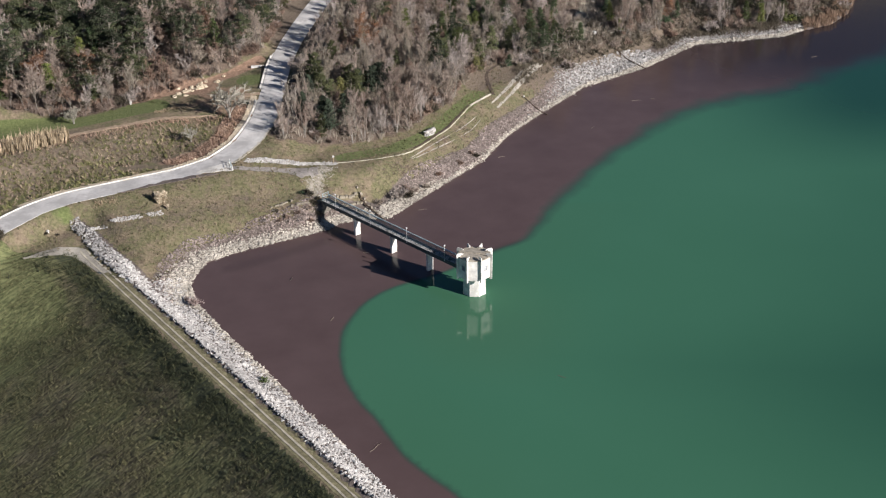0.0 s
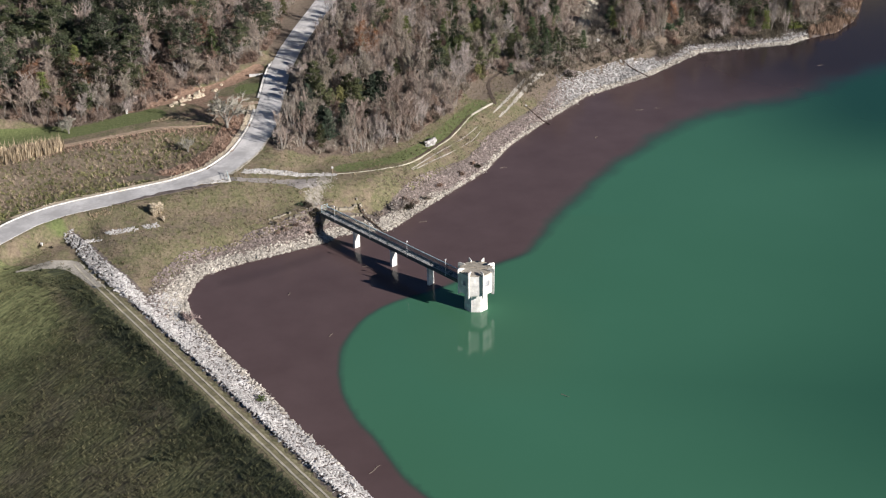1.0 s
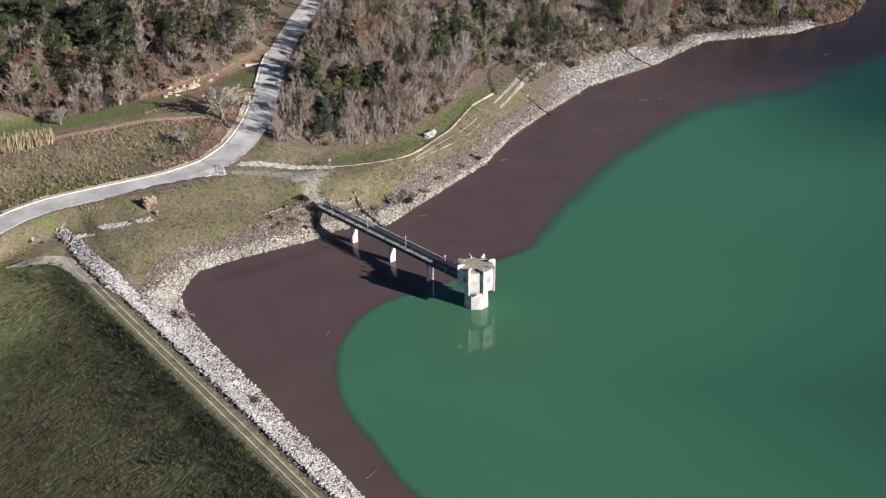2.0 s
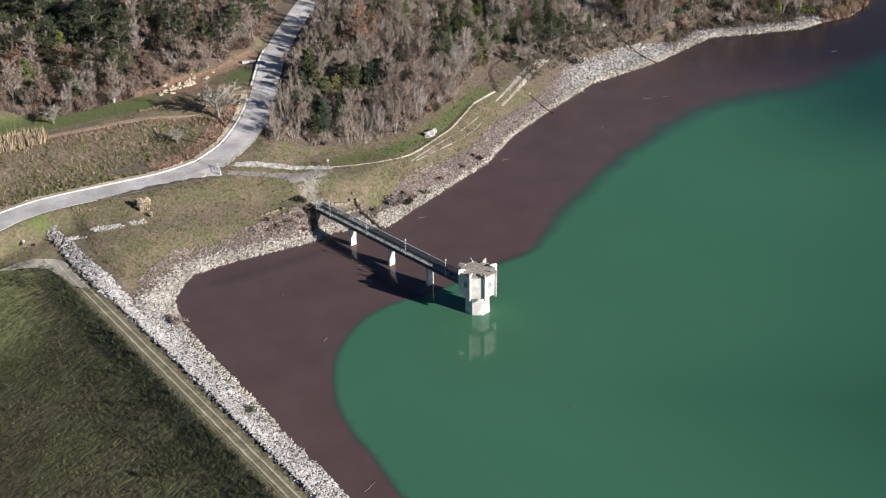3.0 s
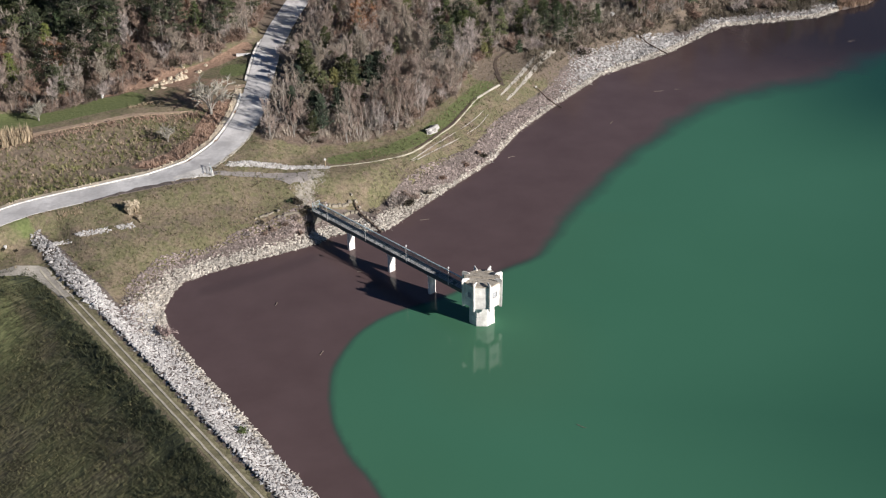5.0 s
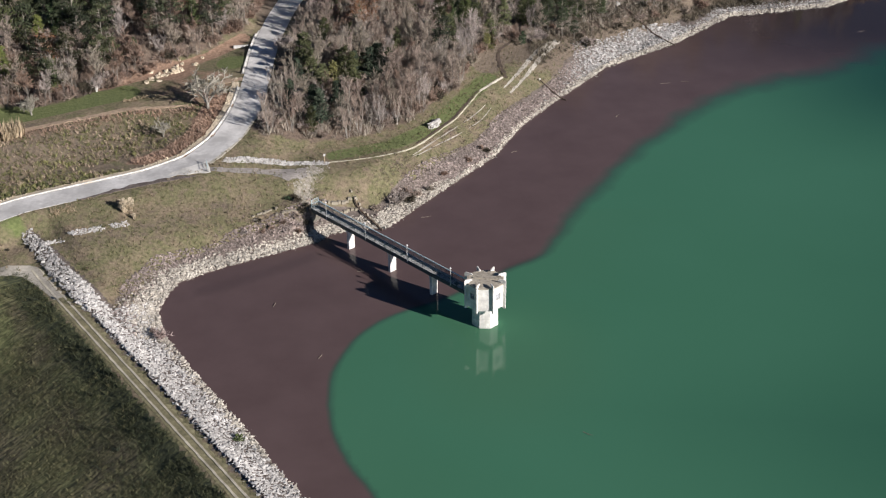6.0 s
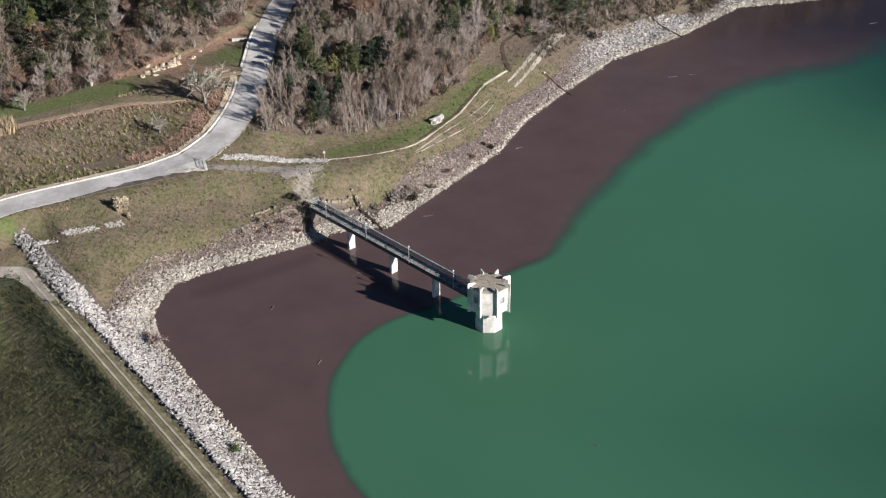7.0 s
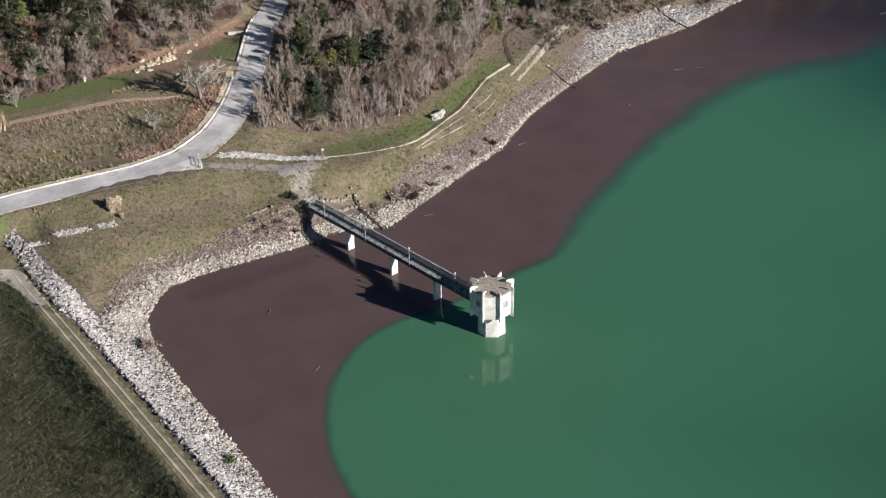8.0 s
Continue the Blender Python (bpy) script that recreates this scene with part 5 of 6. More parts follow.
laid("dark_verge", [(-79, 33.6), (-71.3, 37.6), (-65.5, 40.4), (-60.9, 41.8), (-57.0, 42.2)], (0.2, 0.8, 1.4, 1.5, 0.4), 0.12, DARK_VERGE, "dark gritty verge below the road edge", "verge", ragged=0.22)
laid("brown_path", TERRACE_PATH, (1.2, 1.2, 1.2, 1.15, 1.0, 0.2), 0.18, DIRT, "brown earth path along the terrace", "path", ragged=0.12)
laid("side_lane", [(-52.6, 81.5), (-56, 80.5), (-60, 78.0), (-64, 75)], 1.6, 0.12, DIRT, "short earth lane leaving the road", "path", ragged=0.25)
CHANNEL = [(-32.2, 51.7), (-27.1, 53.1), (-21.6, 55.4), (-16.9, 58.6), (-13.2, 62.6), (-10.0, 68.0), (-5.2, 77.0), (-2.4, 84.5), (0.8, 93.5), (6.4, 102.5)]
for name, line, w, lift, mat, words in (("drain_channel", CHANNEL, 0.22, 0.10, two_tone("mossy_concrete", (0.44, 0.41, 0.31), (0.66, 0.62, 0.50), 1.2, 0.25, 0.9, 0.02), "narrow concrete drain channel along the bank"),
                                         ("channel_head", [(0.8, 93.5), (3.5, 98), (6.4, 102.5)], 0.48, 0.16, CREAM_EDGE, "pale concrete head of the drain channel")):
    laid(name, line, w, lift, mat, words, "drain", ragged=0.05)
MUD = two_tone("dark_ditch_mud", (0.045, 0.032, 0.025), (0.11, 0.08, 0.06), 1.4, 0.3, 0.9, 0.05)
laid("side_ditch", [(-13.4, 63.4), (-10.4, 68.4), (-5.6, 77.3), (-2.9, 84.8), (0.2, 93.4)], (0.15, 0.45, 0.5, 0.45, 0.2), 0.12, MUD, "dark wet ditch beside the drain channel", "ditch", ragged=0.05)
laid("ditch", [(7.0, 102.5), (6.0, 109), (5.5, 116.2), (7.5, 120.5), (10.5, 125.4)], (1.3, 0.9, 0.8, 0.6, 0.3), 0.12, MUD, "dark muddy ditch in the grass", "ditch", ragged=0.15)
for line, seed in (([(-14.2, 59.2), (-11.2, 63.8), (-5.6, 72.9), (-0.4, 82.5), (3.2, 91)], 5), ([(-14.0, 58.8), (-9.6, 64.6), (-4.4, 71.8), (1.0, 81.5), (4.2, 90.5)], 6)):
    path = smooth_line(line, 60)
    for k, (a, b, w) in enumerate(((0, 32, 0.24), (34, 58, 0.18))):
        laid("bank_rut", [tuple(q) for q in path[a:b:3]], (0.05, w, w * 0.8, w, 0.05), 0.05, RUT, "pale broken wheel rut in the grass of the bank", "track", ragged=0.03, seed=seed + k)
for line, seed in (([(6.5, 97.8), (11.2, 108.5), (15.6, 119.6), (20.2, 128.0)], 7), ([(8.0, 97.0), (12.8, 107.7), (17.4, 119.4), (21.4, 127.4)], 8)):
    laid("bank_rut", line, (0.25, 0.8, 1.2, 1.2), 0.05, RUT, "pale wheel rut in the grass of the bank", "track", ragged=0.08, seed=seed)
laid("wood_track", [(35, 150), (35.6, 165), (39.6, 180), (46, 200)], 3.4, 0.06, CREST_RUT, "pale gravel track among the trees above the lake", "track", ragged=0.3)


# ---- single plants ----
def put(ob, x, y, turn=0.0, size=1.0, sink=0.0):
    ob.matrix_world = pose(x, y, height(x, y) - sink, 0, 0, turn) @ Matrix.Scale(size, 4)
    return ob


PALE_BARK = two_tone("pale_bark", (0.27, 0.25, 0.215), (0.46, 0.43, 0.38), 3.0, 0.5, 0.9, 0.01)


PALE_TWIG = two_tone("pale_lichen_twigs", (0.25, 0.235, 0.19), (0.43, 0.41, 0.345), 0.8, 0.3, 0.95, 0.0, each=0.3)


def spreading_tree(seed, words):
    rnd = random.Random(seed)
    t = holder("spreading_tree")
    wood, fine = Shape(), Shape()
    wood.tube((0, 0, -0.4), (0.05, 0, 0.5), 0.13, 0.11, 7, caps=False)
    for k in range(9):
        a = k * 0.698 + rnd.uniform(-0.3, 0.3)
        grow(wood, fine, (0.05, 0, rnd.uniform(0.2, 0.5)), (math.cos(a) * 0.75, math.sin(a) * 0.75, rnd.uniform(0.8, 1.8)), rnd.uniform(1.2, 1.7), 0.042, 3, rnd, 0.7, 3, 0.15)
    wood.object("trunk", PALE_BARK, t)
    fine.object("crown", PALE_TWIG, t)
    return tagged(t, words, "tree")


for seed, x, y, size, words in ((31, -58.5, 69.2, 3.0, "old spreading bare tree with pale limbs beside the road"), (32, -66.6, 59.4, 1.25, "small bare tree on the scrub slope"),
                                (33, -96.1, 66.2, 1.5, "small pale bare tree on the green strip")):
    put(spreading_tree(seed, words), x, y, seed * 40, size)

for x, y, size in ((-27.6, 104.5, 1.7), (-25.6, 107.5, 1.5), (-15.6, 80.5, 0.9)):
    copy_thing(KINDS[4][0], pose(x, y, height(x, y), 0, 0, x * 40)).scale = (size * 0.8, size * 0.8, size)

BUSH_GREY = bush("bush", 1.6, 41, TWIG, 12)
tagged(BUSH_GREY, "bare twiggy grey bush on the stony bank", "bush", "bushes on the bank")
BUSH_RED = bush("bush", 1.5, 42, TWIG_RED, 12)
tagged(BUSH_RED, "bare reddish-brown bush on the stony bank", "bush", "bushes on the bank")
BUSH_PINK = bush("bush", 1.5, 45, two_tone("pinkish_twigs", (0.30, 0.235, 0.215), (0.50, 0.40, 0.37), 0.8, 0.3, 0.95, 0.0, each=0.25), 11)
tagged(BUSH_PINK, "bare pinkish bush at the waterline", "bush", "bushes on the bank")
BUSH_DARK = bush("bush", 1.5, 43, two_tone("dark_bush_twigs", (0.05, 0.045, 0.03), (0.12, 0.10, 0.07), 0.8, 0.3, 0.95, 0.0, each=0.3), 14)
tagged(BUSH_DARK, "dark leafless bush on the bank", "bush", "bushes on the bank")
BUSH_GREEN = holder("bush")
_g, _r = Shape(), random.Random(44)
for _ in range(16):
    leaf_clump(_g, (_r.gauss(0, 0.45), _r.gauss(0, 0.45), _r.uniform(0.2, 0.9)), 0.4, 26, 0.13, _r)
_g.object("leaves", JUNIPER, BUSH_GREEN)
tagged(BUSH_GREEN, "small green bush growing among the stones", "bush", "bushes on the bank")
used = set()
# the dark bushes by the abutment are added to deepen the footbridge's shade
for kind, x, y, size in ((BUSH_GREEN, -38.6, -34.0, 0.9), (BUSH_DARK, -35.6, 36.8, 1.0), (BUSH_DARK, -34.9, 38.4, 0.8), (BUSH_DARK, -36.6, 39.2, 0.9), (BUSH_DARK, -34.6, 35.0, 0.8), (BUSH_GREY, -57.9, -2.4, 0.7), (BUSH_PINK, -56.6, -4.2, 1.5), (BUSH_DARK, -14.4, 47.2, 1.5), (BUSH_GREY, -16.8, 46.0, 1.9), (BUSH_GREY, -14.8, 48.6, 1.6), (BUSH_GREY, -12.8, 50.2, 0.9), (BUSH_GREY, -21.0, 42.6, 0.9), (BUSH_RED, -41.0, 31.6, 0.8), (BUSH_GREY, -38.0, 32.0, 0.9), (BUSH_RED, -36.2, 32.6, 0.9), (BUSH_RED, -42.5, 30.4, 0.7), (BUSH_GREY, -46.0, 29.5, 0.6),
                         (BUSH_DARK, 2.0, 70.5, 0.9), (BUSH_RED, -2.0, 65.0, 0.9), (BUSH_RED, 0.5, 70.5, 0.8), (BUSH_GREY, -10.5, 52.5, 0.9), (BUSH_RED, -7.5, 58.0, 0.8), (BUSH_DARK, 29.0, 129.0, 1.5),
                         (BUSH_DARK, 27.0, 131.0, 1.3), (BUSH_GREEN, -38.5, 39.8, 0.7), (BUSH_DARK, -37.4, 40.4, 0.8), (BUSH_DARK, -43.7, 32.8, 0.7), 
                         (BUSH_GREY, -34.5, 36.2, 0.9), (BUSH_RED, -39.0, 33.0, 0.7), (BUSH_GREY, -36.5, 35.0, 0.8), (BUSH_DARK, -99.5, 13.0, 1.6), (BUSH_DARK, -101.0, 14.6, 1.8), (BUSH_DARK, -91.9, 20.4, 0.5), (BUSH_DARK, -89.6, 20.8, 0.4), (BUSH_DARK, 38.0, 157.5, 1.3), (BUSH_DARK, 38.5, 140.9, 1.1), (BUSH_GREY, 29.4, 129.6, 1.6), (BUSH_DARK, 30.6, 130.4, 1.2), (BUSH_DARK, 52.5, 156.4, 1.4), (BUSH_GREY, 55.5, 160.4, 1.8), (BUSH_GREY, 45.0, 146.6, 1.5), (BUSH_RED, 49.5, 151.0, 1.6), (BUSH_GREY, 59.0, 158.5, 1.6), (BUSH_RED, 20.0, 134.0, 1.2)):
    m = pose(x, y, height(x, y), 0, 0, (x * 37 + y * 11) % 360)
    ob = kind if kind not in used else copy_thing(kind, m)
    used.add(kind)
    ob.matrix_world = m @ Matrix.Scale(size, 4)

# shrubs along the edges of the wood
rnd = random.Random(56)
for edge, n, side in ((WOOD_WEST_EDGE[1:8], 64, 1), (WOOD_EAST_EDGE[2:14], 76, 1)):
    line = smooth_line(edge, 200)
    for _ in range(n):
        x, y = line[rnd.randrange(200)]
        k = rnd.uniform(0.5, 5.0)
        x, y = x + rnd.uniform(-0.6, 0.6), y + k
        if to_line(np.array([x]), np.array([y]), ROAD)[0][0] < 4.2:
            continue
        kind = rnd.choices((BUSH_GREY, BUSH_RED, BUSH_DARK), (1, 6, 3) if n == 64 else (6, 3, 1))[0]
        copy_thing(kind, pose(x, y, height(x, y), 0, 0, rnd.uniform(0, 360))).scale = (rnd.uniform(1.1, 2.1),) * 3

# shrubs and reeds on the far shore
rnd = random.Random(55)
n = 0
while n < 75:
    f = rnd.random()
    x = 40 + 92 * f
    y = 158 + 40 * f ** 0.9 + rnd.uniform(-9, 14)
    d = to_line(np.array([x]), np.array([y]), SHORE[1:-3])[0][0]
    if in_lake(np.array([x]), np.array([y]))[0] or d < (5.0 if x < 103 else 1.0) or d > 22:
        continue
    kind = rnd.choices((BUSH_GREY, BUSH_RED, BUSH_DARK, BUSH_GREEN), (5, 3, 3, 2))[0]
    copy_thing(kind, pose(x, y, height(x, y), 0, 0, rnd.uniform(0, 360))).scale = (rnd.uniform(1.2, 2.4),) * 3
    n += 1


def reed_bed(name, ok, box, n, tall, seed, words, mat=STRAW):
    at, r = spots(n, box, ok, seed)
    return tagged(scattered(name, *tuft_form(10, 0.05, seed, 0.35), at, r.uniform(0.7, 1.1, len(at)) * tall, mat, seed, tilt=0.12), words, "reeds", kind="stuff")


reed_bed("cane_stand", lambda x, y, r: to_line(x, y, [(-125, 42), (-109, 50.0), (-97.5, 57.0)])[0] < 2.3 * r.uniform(0.6, 1, len(x)), (-128, -95, 38, 62), 3600, 3.0, 61, "tall stand of straw-coloured dry canes")
RUST_REED = two_tone("rusty_reed", (0.23, 0.155, 0.105), (0.37, 0.265, 0.19), 1.0, 0.3, 0.95, 0.0, each=0.3)
reed_bed("reed_bed", lambda x, y, r: (to_line(x, y, SHORE[30:38])[0] < 5) & ~in_lake(x, y) & (x > 108), (106, 150, 172, 245), 5200, 2.4, 62, "rust-brown reed bed at the water's edge", RUST_REED)


def straw_ok(x, y, r):
    d = np.minimum(to_line(x, y, [(-82.6, 29.4), (-79.4, 30.6)])[0], to_line(x, y, [(-76.5, 71.5), (-73.0, 73.5), (-70.5, 73.0)])[0])
    return d < 1.1 * r.uniform(0.2, 1, len(x))


reed_bed("straw_grass", straw_ok, (-84, -69, 27, 76), 6000, 0.55, 63, "low patches of pale flattened straw grass")
CREAM = two_tone("cream_plumes", (0.46, 0.38, 0.26), (0.68, 0.59, 0.45), 1.5, 0.3, 0.9, 0.0, each=0.25)


def cane_clump(x, y, size):
    t = holder("cane_clump")
    r = random.Random(int(x * 10))
    s = Shape()
    for _ in range(70):
        a, d = r.uniform(0, 6.283), r.uniform(0, 0.45)
        p = Vector((math.cos(a) * d, math.sin(a) * d, -0.1))
        q = p + Vector((math.cos(a) * r.uniform(0.1, 0.7), math.sin(a) * r.uniform(0.1, 0.7), r.uniform(1.4, 2.4)))
        s.tube(p, q, 0.03, 0.015, 3, caps=False)
    tagged(s.object("stalk_bundle", CREAM, t), kind="stuff")
    s = Shape()
    for _ in range(60):
        a = r.uniform(0, 6.283)
        leaf_clump(s, (math.cos(a) * r.uniform(0, 0.7), math.sin(a) * r.uniform(0, 0.7), r.uniform(0.9, 2.4)), 0.25, 6, 0.16, r)
    tagged(s.object("plume_mass", CREAM, t), kind="stuff")
    put(t, x, y, 0, size)
    return tagged(t, "clump of dry straw-yellow pampas-like grass on the slope", "grass clump", "straw clumps on the slope")


for i, x, y, size in ((8, 22.5, 129.5, 0.8), (9, 26.5, 133.5, 0.9), (10, 30.5, 139.5, 1.0), (8, 17.0, 129.0, 0.85), (6, 34.0, 143.5, 0.9), (7, 12.0, 122.0, 0.8), (8, 33.2, 142.5, 0.55), (9, 17.1, 129.7, 0.6), (10, 25.6, 129.2, 0.7), (9, 11.1, 137.0, 0.8), (8, 23.9, 141.0, 0.75), (7, 47.0, 155.5, 0.8)):
    copy_thing(KINDS[i][0], pose(x, y, height(x, y), 0, 0, x * 31)).scale = (size,) * 3


cane_clump(-69.4, 31.4, 1.15)
cane_clump(-68.3, 32.2, 1.0)
cane_clump(-67.2, 29.6, 0.5)


# ---- single things on the bank ----
def boulder(name, x, y, size, seed, words, mat=LIMESTONE):
    r = random.Random(seed)
    bm = bmesh.new()
    bmesh.ops.create_icosphere(bm, subdivisions=3, radius=0.5)
    for v in bm.verts:
        k = 1 + 0.7 * noise.noise(v.co * 3.4 + Vector((seed, 0, 0))) + 0.4 * noise.noise(v.co * 6 + Vector((0, seed, 0)))
        v.co = Vector((v.co.x * size[0], v.co.y * size[1], v.co.z * size[2])) * k
    me = bpy.data.meshes.new(name)
    bm.to_mesh(me)
    bm.free()
    me.materials.append(mat)
    ob = new(name, me)
    put(ob, x, y, r.uniform(-20, 20), 1.0, size[2] * 0.15)
    return tagged(ob, words, "boulder")


rock = boulder("boulder", -9.6, 72.6, (2.2, 4.5, 2.1), 3, "large pale limestone boulder in the grass", two_tone("grey_limestone", (0.36, 0.35, 0.33), (0.62, 0.60, 0.57), 3.0, 0.8, 0.95, 0.06, (0.2, 0.19, 0.17)))
rock.matrix_world = pose(-9.8, 72.8, height(-9.8, 72.8), 0, 0, -27)
r = random.Random(8)
for k in range(44):
    x, y = -69.6 + r.gauss(0, 2.8), 87.0 + r.gauss(0, 1.5)
    y += 0.75 * (x + 70)
    boulder("boulder", x, y, [r.uniform(0.5, 1.4) for _ in range(3)], 20 + k, "tan rubble block on the bare earth slope", RUBBLE_TAN)


def slope_pipe(x0, y0, x1, y1, up, radius, words, head=None):
    """A pipe that follows the bank down into the water, in short runs with collars between."""
    t = holder("drain_pipe")
    joints = []
    for k in range(9):
        f = k / 8
        x, y = x0 + (x1 - x0) * f, y0 + (y1 - y0) * f
        joints.append(Vector((x, y, max(height(x, y), 0.0) + up * (1 - 0.6 * f))))
    for a, b in zip(joints, joints[1:]):
        run = Shape()
        run.tube(a, b, radius, radius, 8)
        run.object("pipe_run", RUST_PIPE, t)
    for k in (2, 4, 6):
        d = (joints[k + 1] - joints[k]).normalized() * 0.08
        c = Shape()
        c.tube(joints[k] - d, joints[k] + d, radius * 1.5, radius * 1.5, 8)
        c.object("collar", RUST_PIPE, t)
    if head:
        s = Shape()
        s.box(joints[0] + Vector((0, 0, 0.1)), head, Matrix.Rotation(0.4, 4, "Z"), 0.9)
        s.object("head_block", WHITE, t, "white concrete head block")
    return tagged(t, words, "pipe")


slope_pipe(39.0, 151.2, 53.2, 138.0, 0.5, 0.17, "long dark rusty pipe running down the riprap into the lake", (0.9, 1.2, 0.8))
slope_pipe(15.6, 106.6, 21.8, 101.4, 0.45, 0.13, "dark pipe running down the bank with a white head", (0.4, 0.4, 0.35))
slope_pipe(-25.6, 43.2, -19.6, 35.6, 0.5, 0.14, "dark pipe beside the footbridge running into the lake")


def post(name, x, y, tall, radius, mat, words, category, cap=None):
    t = holder(name)
    s = Shape()
    s.tube((0, 0, -0.3), (0, 0, tall), radius, radius * 0.85, 8)
    s.object("shaft", mat, t)
    if cap:
        s = Shape()
        s.box((0, 0, tall + cap / 2), (cap * 1.3, cap * 1.3, cap), None, 0.8)
        s.object("cap", WHITE, t)
    put(t, x, y)
    return tagged(t, words, category)


post("gauge_post", -69.2, 0.2, 3.5, 0.07, WHITE, "tall white gauge post standing in the riprap", "post", 0.3)
post("marker_post", -32.1, 51.9, 1.5, 0.09, STRAW, "weathered wooden marker post by the rubble row", "post", 0.35)
post("marker_stone", -84.6, 77.6, 0.5, 0.22, WHITE, "white marker stone on the green strip", "marker", 0.45)
post("marker_stone", -91.7, 21.0, 0.25, 0.18, WHITE, "white marker stone in the grass by the road", "marker", 0.38)
post("marker_stone", -95.0, 72.6, 0.25, 0.18, WHITE, "small white marker stone at the wood edge", "marker", 0.3)


def track_gate():
    g = holder("track_gate", (-54.6, 43.6, height(-54.6, 43.6)), 108)
    for x in (0, 3.6):
        s = Shape()
        s.tube((x, 0, -0.4), (x, 0, 1.35), 0.08, 0.08, 8)
        s.object("gate_post", WHITE, g)
    s = Shape()
    for z in (0.35, 0.75, 1.15):
        s.tube((0, 0, z), (3.6, 0, z), 0.04, 0.04, 6)
    s.tube((0, 0, 0.35), (3.6, 0, 1.15), 0.03, 0.03, 6)
    s.object("gate_leaf", RAIL, g, "teal painted swing gate")
    return tagged(g, "teal and white steel gate across the service track", "gate")


track_gate()


def stone_ledge(line, blocks, size, seed, words, mat=OLD):
    """A low broken course of weathered blocks along a line."""
    q = random.Random(seed)
    g = holder("stone_ledge")
    p = smooth_line(line, blocks)
    for k in range(blocks):
        x, y = p[k] + np.array((q.gauss(0, 0.10), q.gauss(0, 0.10)))
        d = p[min(k + 1, blocks - 1)] - p[max(k - 1, 0)]
        s = Shape()
        w = [size[i] * q.uniform(0.7, 1.2) for i in range(3)]
        s.box((0, 0, 0), w, None, q.uniform(0.75, 0.95))
        s.v = [tuple(c * q.uniform(0.85, 1.1) for c in v) for v in s.v]
        ob = s.object("block", mat, g)
        ob.matrix_basis = pose(x, y, height(x, y) + w[2] * q.uniform(0.0, 0.3), q.uniform(-9, 9), q.uniform(-9, 9), math.degrees(math.atan2(d[1], d[0])) + q.uniform(-12, 12))
    return tagged(g, words, "ledge", "old stone ledges on the bank")


stone_ledge([(-31.6, 40.4), (-29.5, 41.6), (-25.4, 43.8)], 9, (0.85, 0.7, 0.75), 71, "weathered stone ledge beside the footbridge")
stone_ledge([(-30.6, 39.2), (-28.4, 40.4), (-25.0, 42.2)], 8, (0.8, 0.55, 0.55), 72, "weathered lower stone ledge beside the footbridge")
stone_ledge([(-26.3, 44.6), (-23.6, 41.6), (-20.6, 37.6)], 10, (0.9, 0.5, 0.4), 73, "pale edging stones running down the bank")
stone_ledge([(-44.9, 33.8), (-42.8, 35.2), (-40.6, 36.3)], 8, (0.7, 0.5, 0.4), 74, "pale broken stone edging in the grass")
stone_ledge([(-40.2, 34.8), (-38.0, 35.7), (-35.2, 36.9)], 10, (0.75, 0.6, 0.5), 75, "broken stone ledge above the riprap")


def headwall(x0, y0, x1, y1, tall):
    """A low whitewashed wall across a roadside drain, with a projecting coping."""
    g = holder("headwall")
    z = min(height(x0, y0), height(x1, y1))
    run, turn = math.hypot(x1 - x0, y1 - y0), math.degrees(math.atan2(y1 - y0, x1 - x0))
    s = Shape()
    s.box((0, 0, tall / 2 - 0.3), (run, 0.32, tall + 0.6))
    s.object("wall", WHITE, g)
    s = Shape()
    s.box((0, 0, tall + 0.055), (run + 0.12, 0.44, 0.1), None, 0.95)
    s.object("coping", WHITE, g)
    g.matrix_world = pose((x0 + x1) / 2, (y0 + y1) / 2, z + 0.15, 0, 0, turn)
    return tagged(g, "low whitewashed concrete headwall of a roadside drain", "headwall")


headwall(-56.8, 98.0, -53.4, 98.4, 0.45)


def culvert(x, y):
    c = holder("culvert", (x, y, height(x, y) - 0.25), -20)
    c.scale = (0.7,) * 3
    s = Shape()
    for sx in (-0.55, 0.55):
        s.box((sx, 0, 0.25), (0.2, 1.2, 1.0))
    s.box((0, 0, 0.85), (1.3, 1.2, 0.2))
    s.object("surround", OLD, c)
    # solid panel, its dark colour stands for the shade inside the mouth
    s = Shape()
    s.box((0, 0.45, 0.25), (0.9, 0.1, 1.0))
    s.object("opening", MUD, c, "dark panel for the shade inside the culvert mouth")
    return tagged(c, "small concrete culvert mouth in the grassy bank", "culvert")


culvert(-44.2, 32.8)


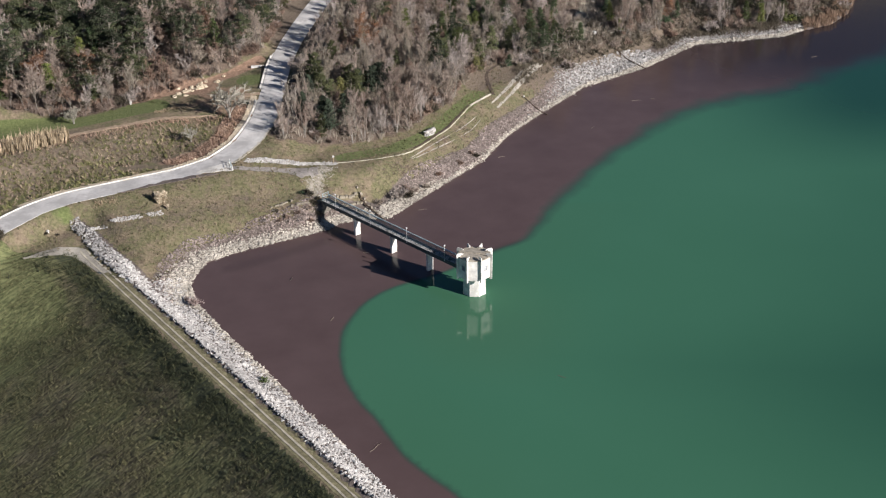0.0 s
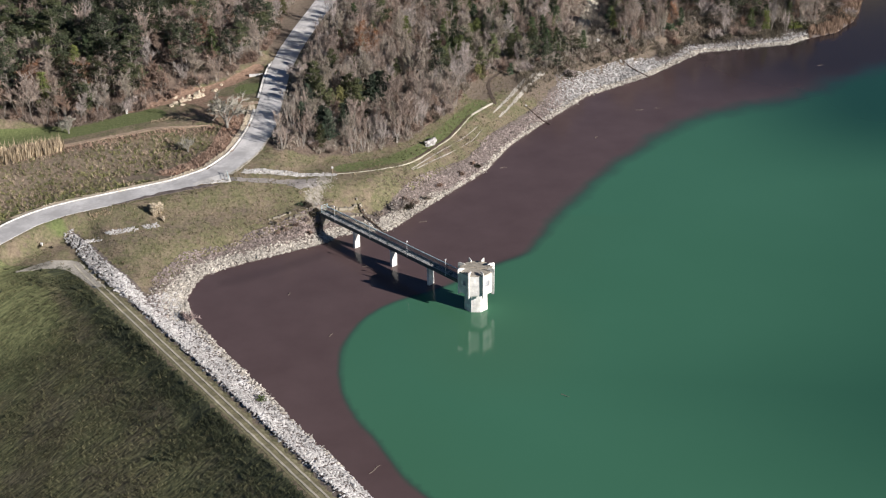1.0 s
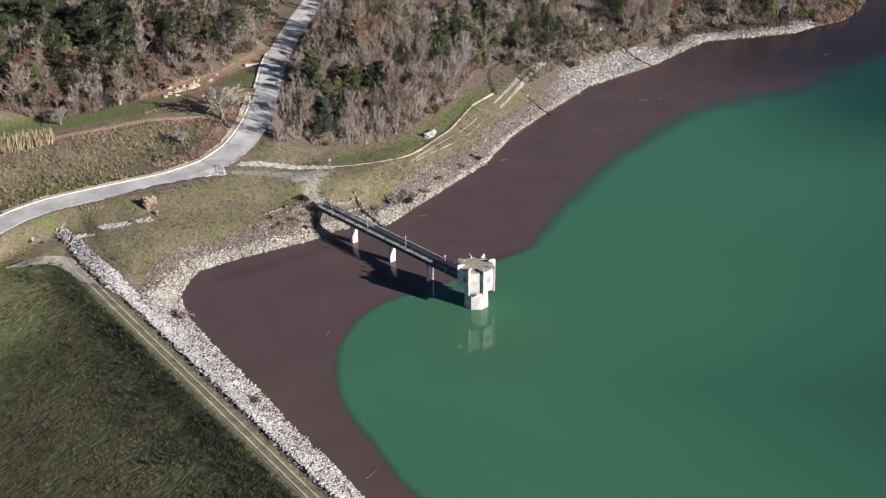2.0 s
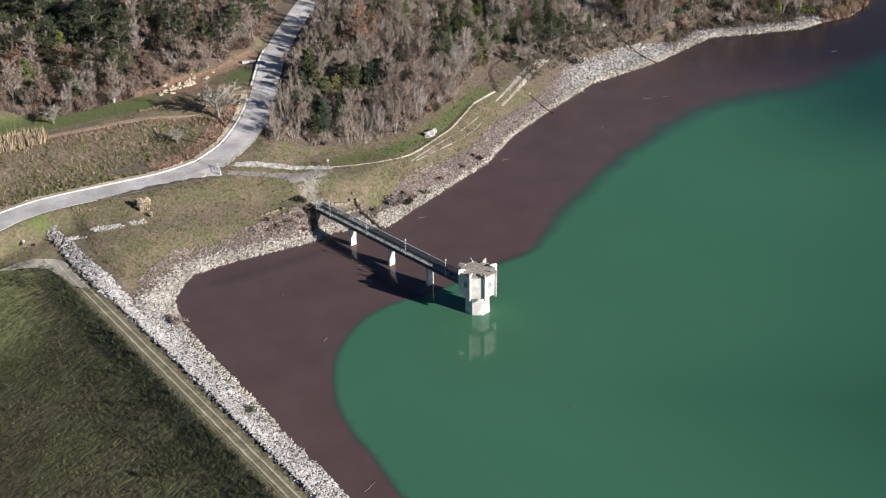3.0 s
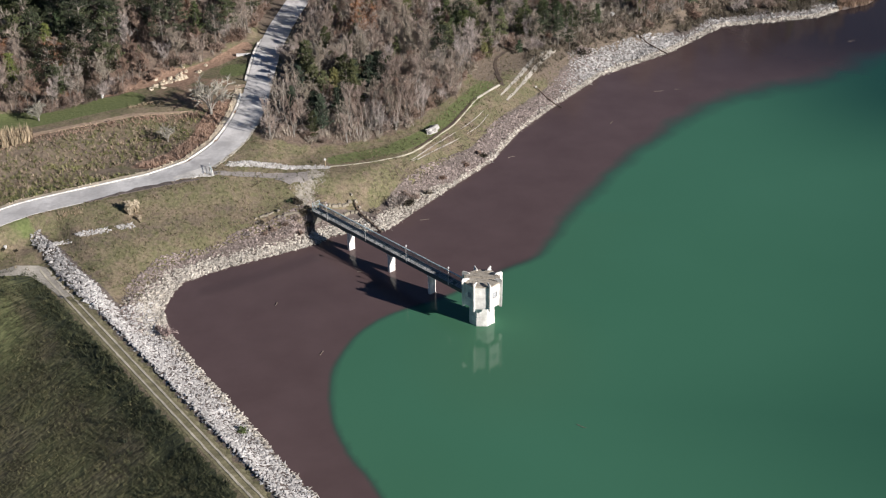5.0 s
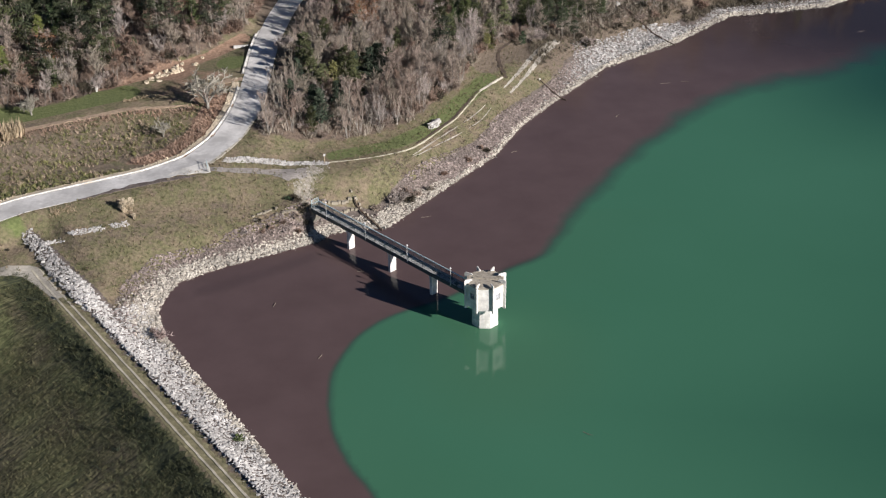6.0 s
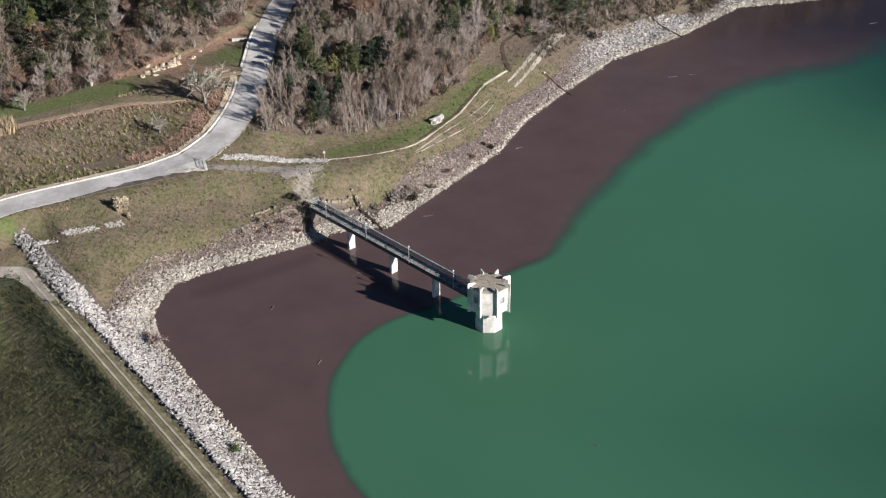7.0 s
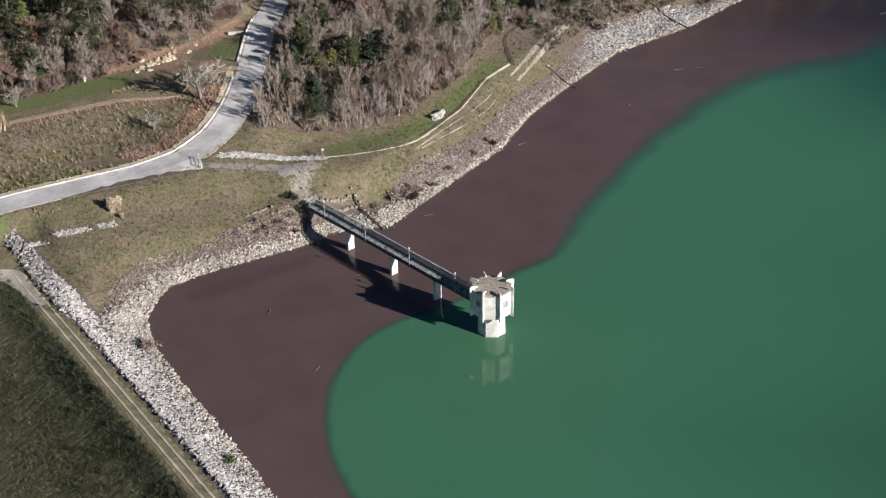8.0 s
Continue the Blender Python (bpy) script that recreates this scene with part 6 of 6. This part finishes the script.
def driftwood(x, y, length, turn, seed, z=0.02):
    q = random.Random(seed)
    s = Shape()
    p = Vector((-length / 2, 0, 0))
    for k in range(4):
        n = p + Vector((length / 4, q.uniform(-0.12, 0.12) * length / 2, q.uniform(-0.02, 0.05)))
        s.tube(p, n, 0.07 - 0.012 * k, 0.06 - 0.012 * k, 6)
        if k in (1, 2):
            s.tube(n, n + Vector((length * 0.12, q.choice((-1, 1)) * length * 0.16, 0.1)), 0.03, 0.012, 4)
        p = n
    ob = s.object("driftwood", DRIFT)
    ob.matrix_world = pose(x, y, z, 0, 0, turn)
    return tagged(ob, "thin pale driftwood branch floating on the water", "driftwood", "floating branches")


for k, (x, y, ln, turn) in enumerate(((-17.6, -53.6, 3.0, 55), (105, 148, 2.2, 20), (-11.0, 41.5, 2.0, 10), (8.2, 72.5, 1.8, 30), (47, 112, 2.4, 10), (52, 113, 1.8, -20), (33, 92, 1.4, 60), (-38, 7.5, 1.2, 80),
                                      (-28.2, -9.5, 1.3, 70), (15.5, -31.5, 1.6, -30), (-23.0, 19.5, 1.4, -10))):
    driftwood(x, y, ln, turn, 90 + k)


def fallen_log(x0, y0, x1, y1, radius):
    t = holder("fallen_log")
    a, b = Vector((x0, y0, height(x0, y0) + 0.35)), Vector((x1, y1, height(x1, y1) + 0.5))
    s = Shape()
    p = a
    for k in range(4):
        q = a.lerp(b, (k + 1) / 4) + Vector((0, 0, 0.05 * (k % 2)))
        s.tube(p, q, radius * (1 - 0.15 * k), radius * (0.85 - 0.15 * k), 7)
        p = q
    s.object("trunk", PALE_BARK, t)
    s = Shape()
    q = random.Random(int(x0 * 7))
    for k in range(9):
        c = a.lerp(b, q.uniform(0.4, 1.0))
        s.tube(c, c + Vector((q.gauss(0, 0.5), q.gauss(0, 0.5), q.uniform(0.2, 0.9))), 0.05, 0.02, 4, caps=False)
    s.object("dead_branches", PALE_BARK, t)
    return tagged(t, "fallen pale tree trunk lying on the wooded bank", "log", "fallen trunks on the bank")


fallen_log(19.4, 137.0, 22.9, 140.9, 0.22)
fallen_log(27.0, 137.4, 29.6, 139.6, 0.2)
fallen_log(43.8, 153.2, 46.2, 154.4, 0.2)
